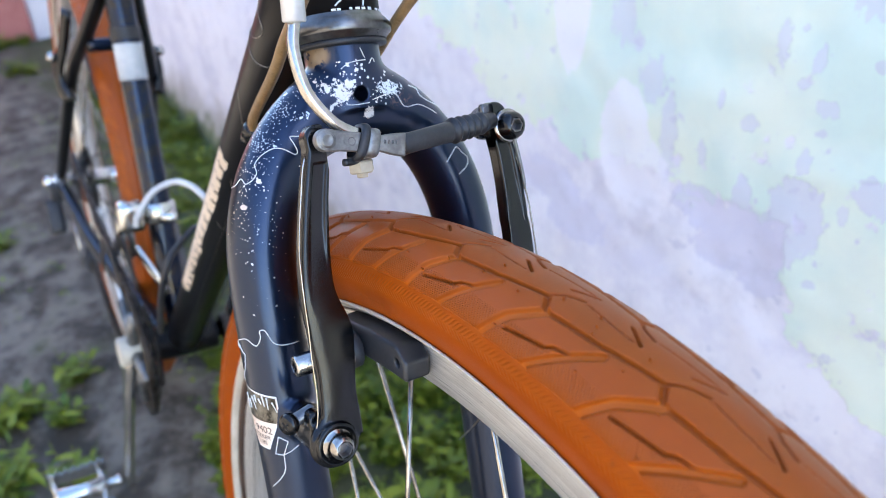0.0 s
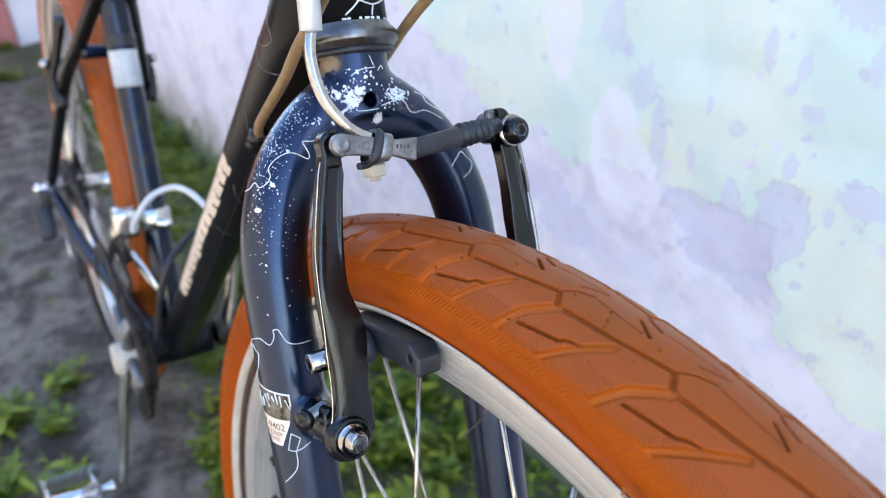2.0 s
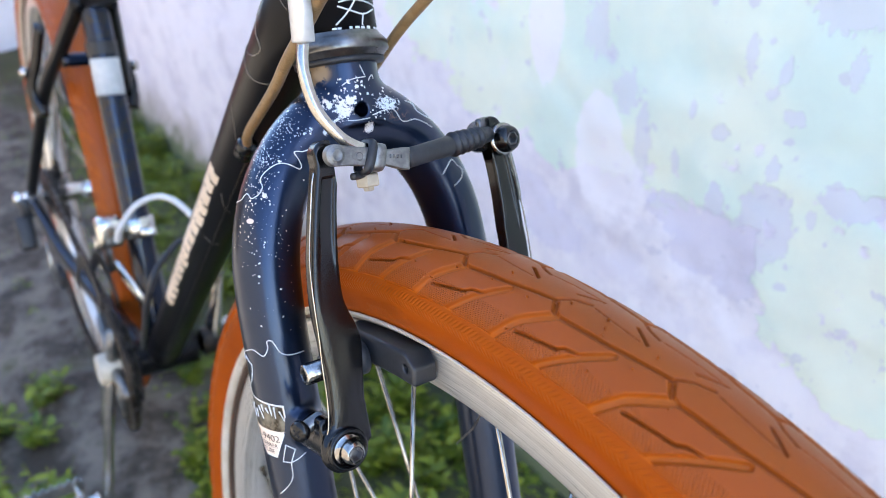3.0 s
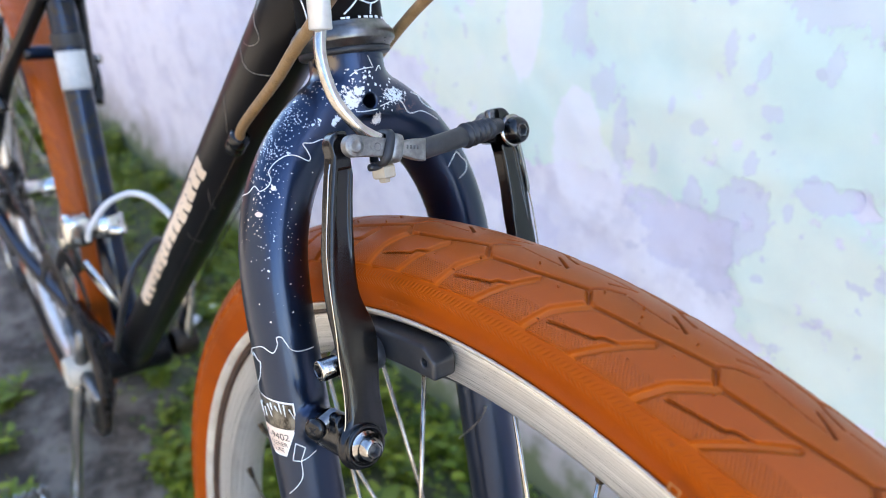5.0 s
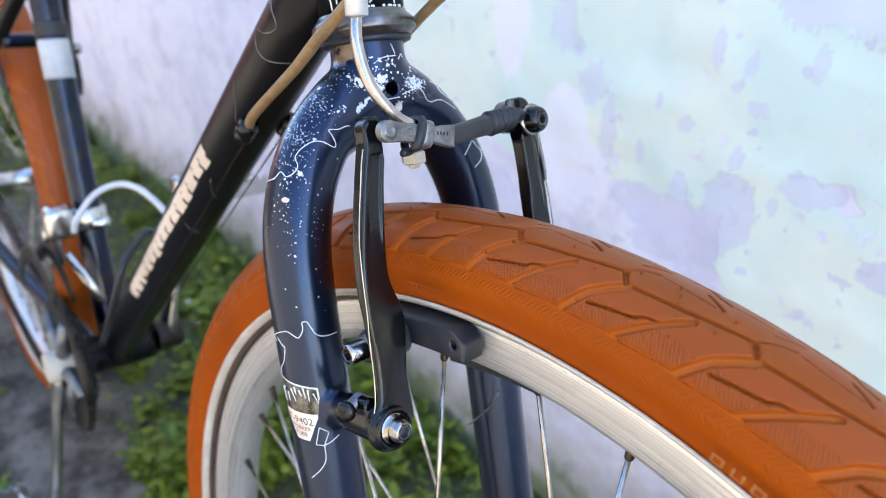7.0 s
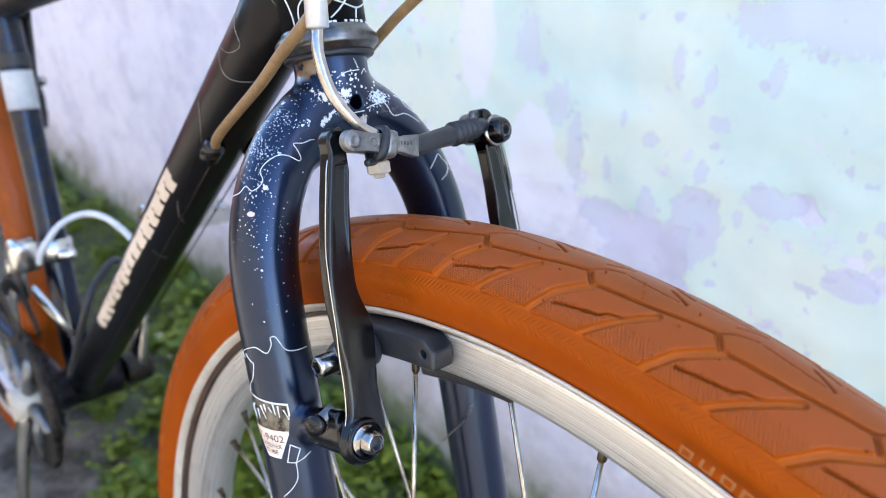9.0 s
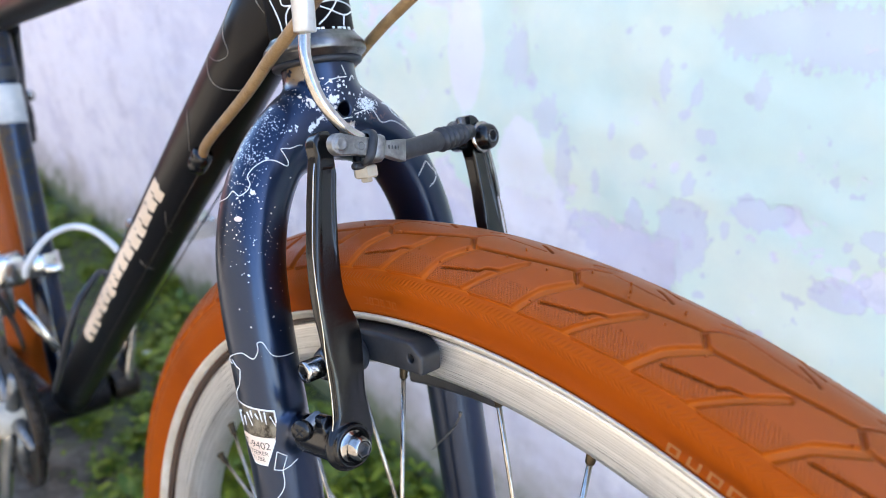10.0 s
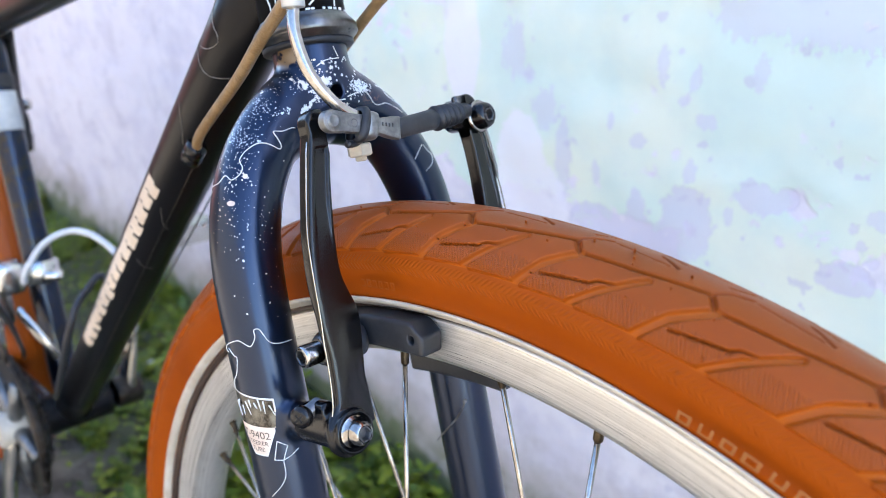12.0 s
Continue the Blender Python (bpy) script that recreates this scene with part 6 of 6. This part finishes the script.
for cx, cy, n in ((-0.93, -0.14, 5), (-0.80, -0.20, 4), (-0.62, 0.12, 4), (-1.7, -0.12, 3), (-3.2, 0.1, 4), (-3.74, 0.12, 6), (-1.15, 0.12, 3), (-2.6, -0.4, 3)):
    for _ in range(n):
        spots.append((cx + rng.gauss(0, 0.05), cy + rng.gauss(0, 0.045), rng.uniform(0.6, 1.1)))
for x, y, s in spots:
    if abs(y) < 0.045 and (x > -0.15 and x < 0.15 or -1.12 < x < -0.92):
        continue
    me = WEEDS[rng.choice((1, 3, 1, 3, 2) if y > 0.05 else (0, 2, 2))]
    ob = part("weed", me, "leaf", m=pose(x, y, ground_height(x, y), 0, 0, rng.uniform(0, 360)) @ Matrix.Scale(s, 4))
    tagged(ob, "small bright green weed growing from the ground", "weed", "weeds by the wall")


def moss_stuff():
    rnd = random.Random(3)
    verts, faces = [], []
    for _ in range(20000):
        if rnd.random() < 0.6:
            x, y = rnd.uniform(-2.6, -0.1), 0.45 - abs(rnd.gauss(0, 0.16))
        else:
            x, y = rnd.uniform(-4.2, -0.2), rnd.uniform(-0.9, 0.4)
            if noise.noise(Vector((x * 1.7, y * 1.7, 4))) < 0.12:
                continue
        if abs(y) < 0.04:
            continue
        a = rnd.uniform(0, 6.283)
        out = Vector((math.cos(a), math.sin(a), rnd.uniform(0.2, 1.4))).normalized()
        s = rnd.uniform(0.005, 0.014)
        leaf_verts(Vector((x, y, ground_height(x, y) - 0.002)), out, s, s * rnd.uniform(0.25, 0.5), 0.3, verts, faces)
    ob = part("ground_cover", mesh_of("ground_cover", verts, faces), "leaf")
    tagged(ob, "low moss and seedlings scattered over the ground", "ground cover", kind="stuff")


moss_stuff()


def stone(name, seed, x, y, size):
    bm = bmesh.new()
    bmesh.ops.create_icosphere(bm, subdivisions=3, radius=1.0)
    for v in bm.verts:
        d = 1 + 0.35 * noise.noise(v.co * 1.3 + Vector((seed * 7.1, 0, 0))) + 0.1 * noise.noise(v.co * 4 + Vector((0, seed, 0)))
        v.co = Vector((v.co.x * size * d, v.co.y * size * 0.8 * d, v.co.z * size * 0.5 * d))
    ob = part(name, bm, "stone", m=pose(x, y, ground_height(x, y) + size * 0.15, 0, 0, seed * 77))
    if name == "pebble":
        ob.data.materials[0] = M["pebble"]
        ob.location.z += size * 0.5
        tagged(ob, "small white pebble lying among the moss", "pebble", "pebbles among the moss")
    else:
        tagged(ob, "rough grey stone half sunk in the ground", "stone", "stones on the ground")


for i, (x, y, s) in enumerate(((-1.9, 0.1, 0.05), (-2.9, -0.3, 0.08), (-1.5, -0.3, 0.03))):
    stone("stone", i + 1, x, y, s)


for i, (x, y, s) in enumerate(((-1.028, 0.277, 0.011), (-0.905, 0.323, 0.013), (-0.981, 0.313, 0.009), (-1.010, 0.235, 0.012), (-0.965, 0.268, 0.007), (-0.86, 0.345, 0.008), (-0.62, 0.33, 0.005), (-0.56, 0.30, 0.006), (-0.50, 0.36, 0.004), (-0.70, 0.27, 0.005), (-0.58, 0.24, 0.004))):
    stone("pebble", i + 31, x, y, s)


def petals():
    verts, faces = [], []
    for k in range(6):
        a = k * 1.047
        leaf_verts(Vector((0, 0, 0.06)), Vector((math.cos(a), math.sin(a), 0.4)).normalized(), 0.009, 0.004, 0.1, verts, faces)
    ob = part("flower", joined("flower", mesh_of("f", verts, faces), lathe("f", [(0.0008, -0.01), (0.0008, 0.06)], Matrix(), 5)), "flower", m=pose(-0.62, 0.16, ground_height(-0.62, 0.16)))
    tagged(ob, "small yellow flower among the weeds", "flower")


petals()
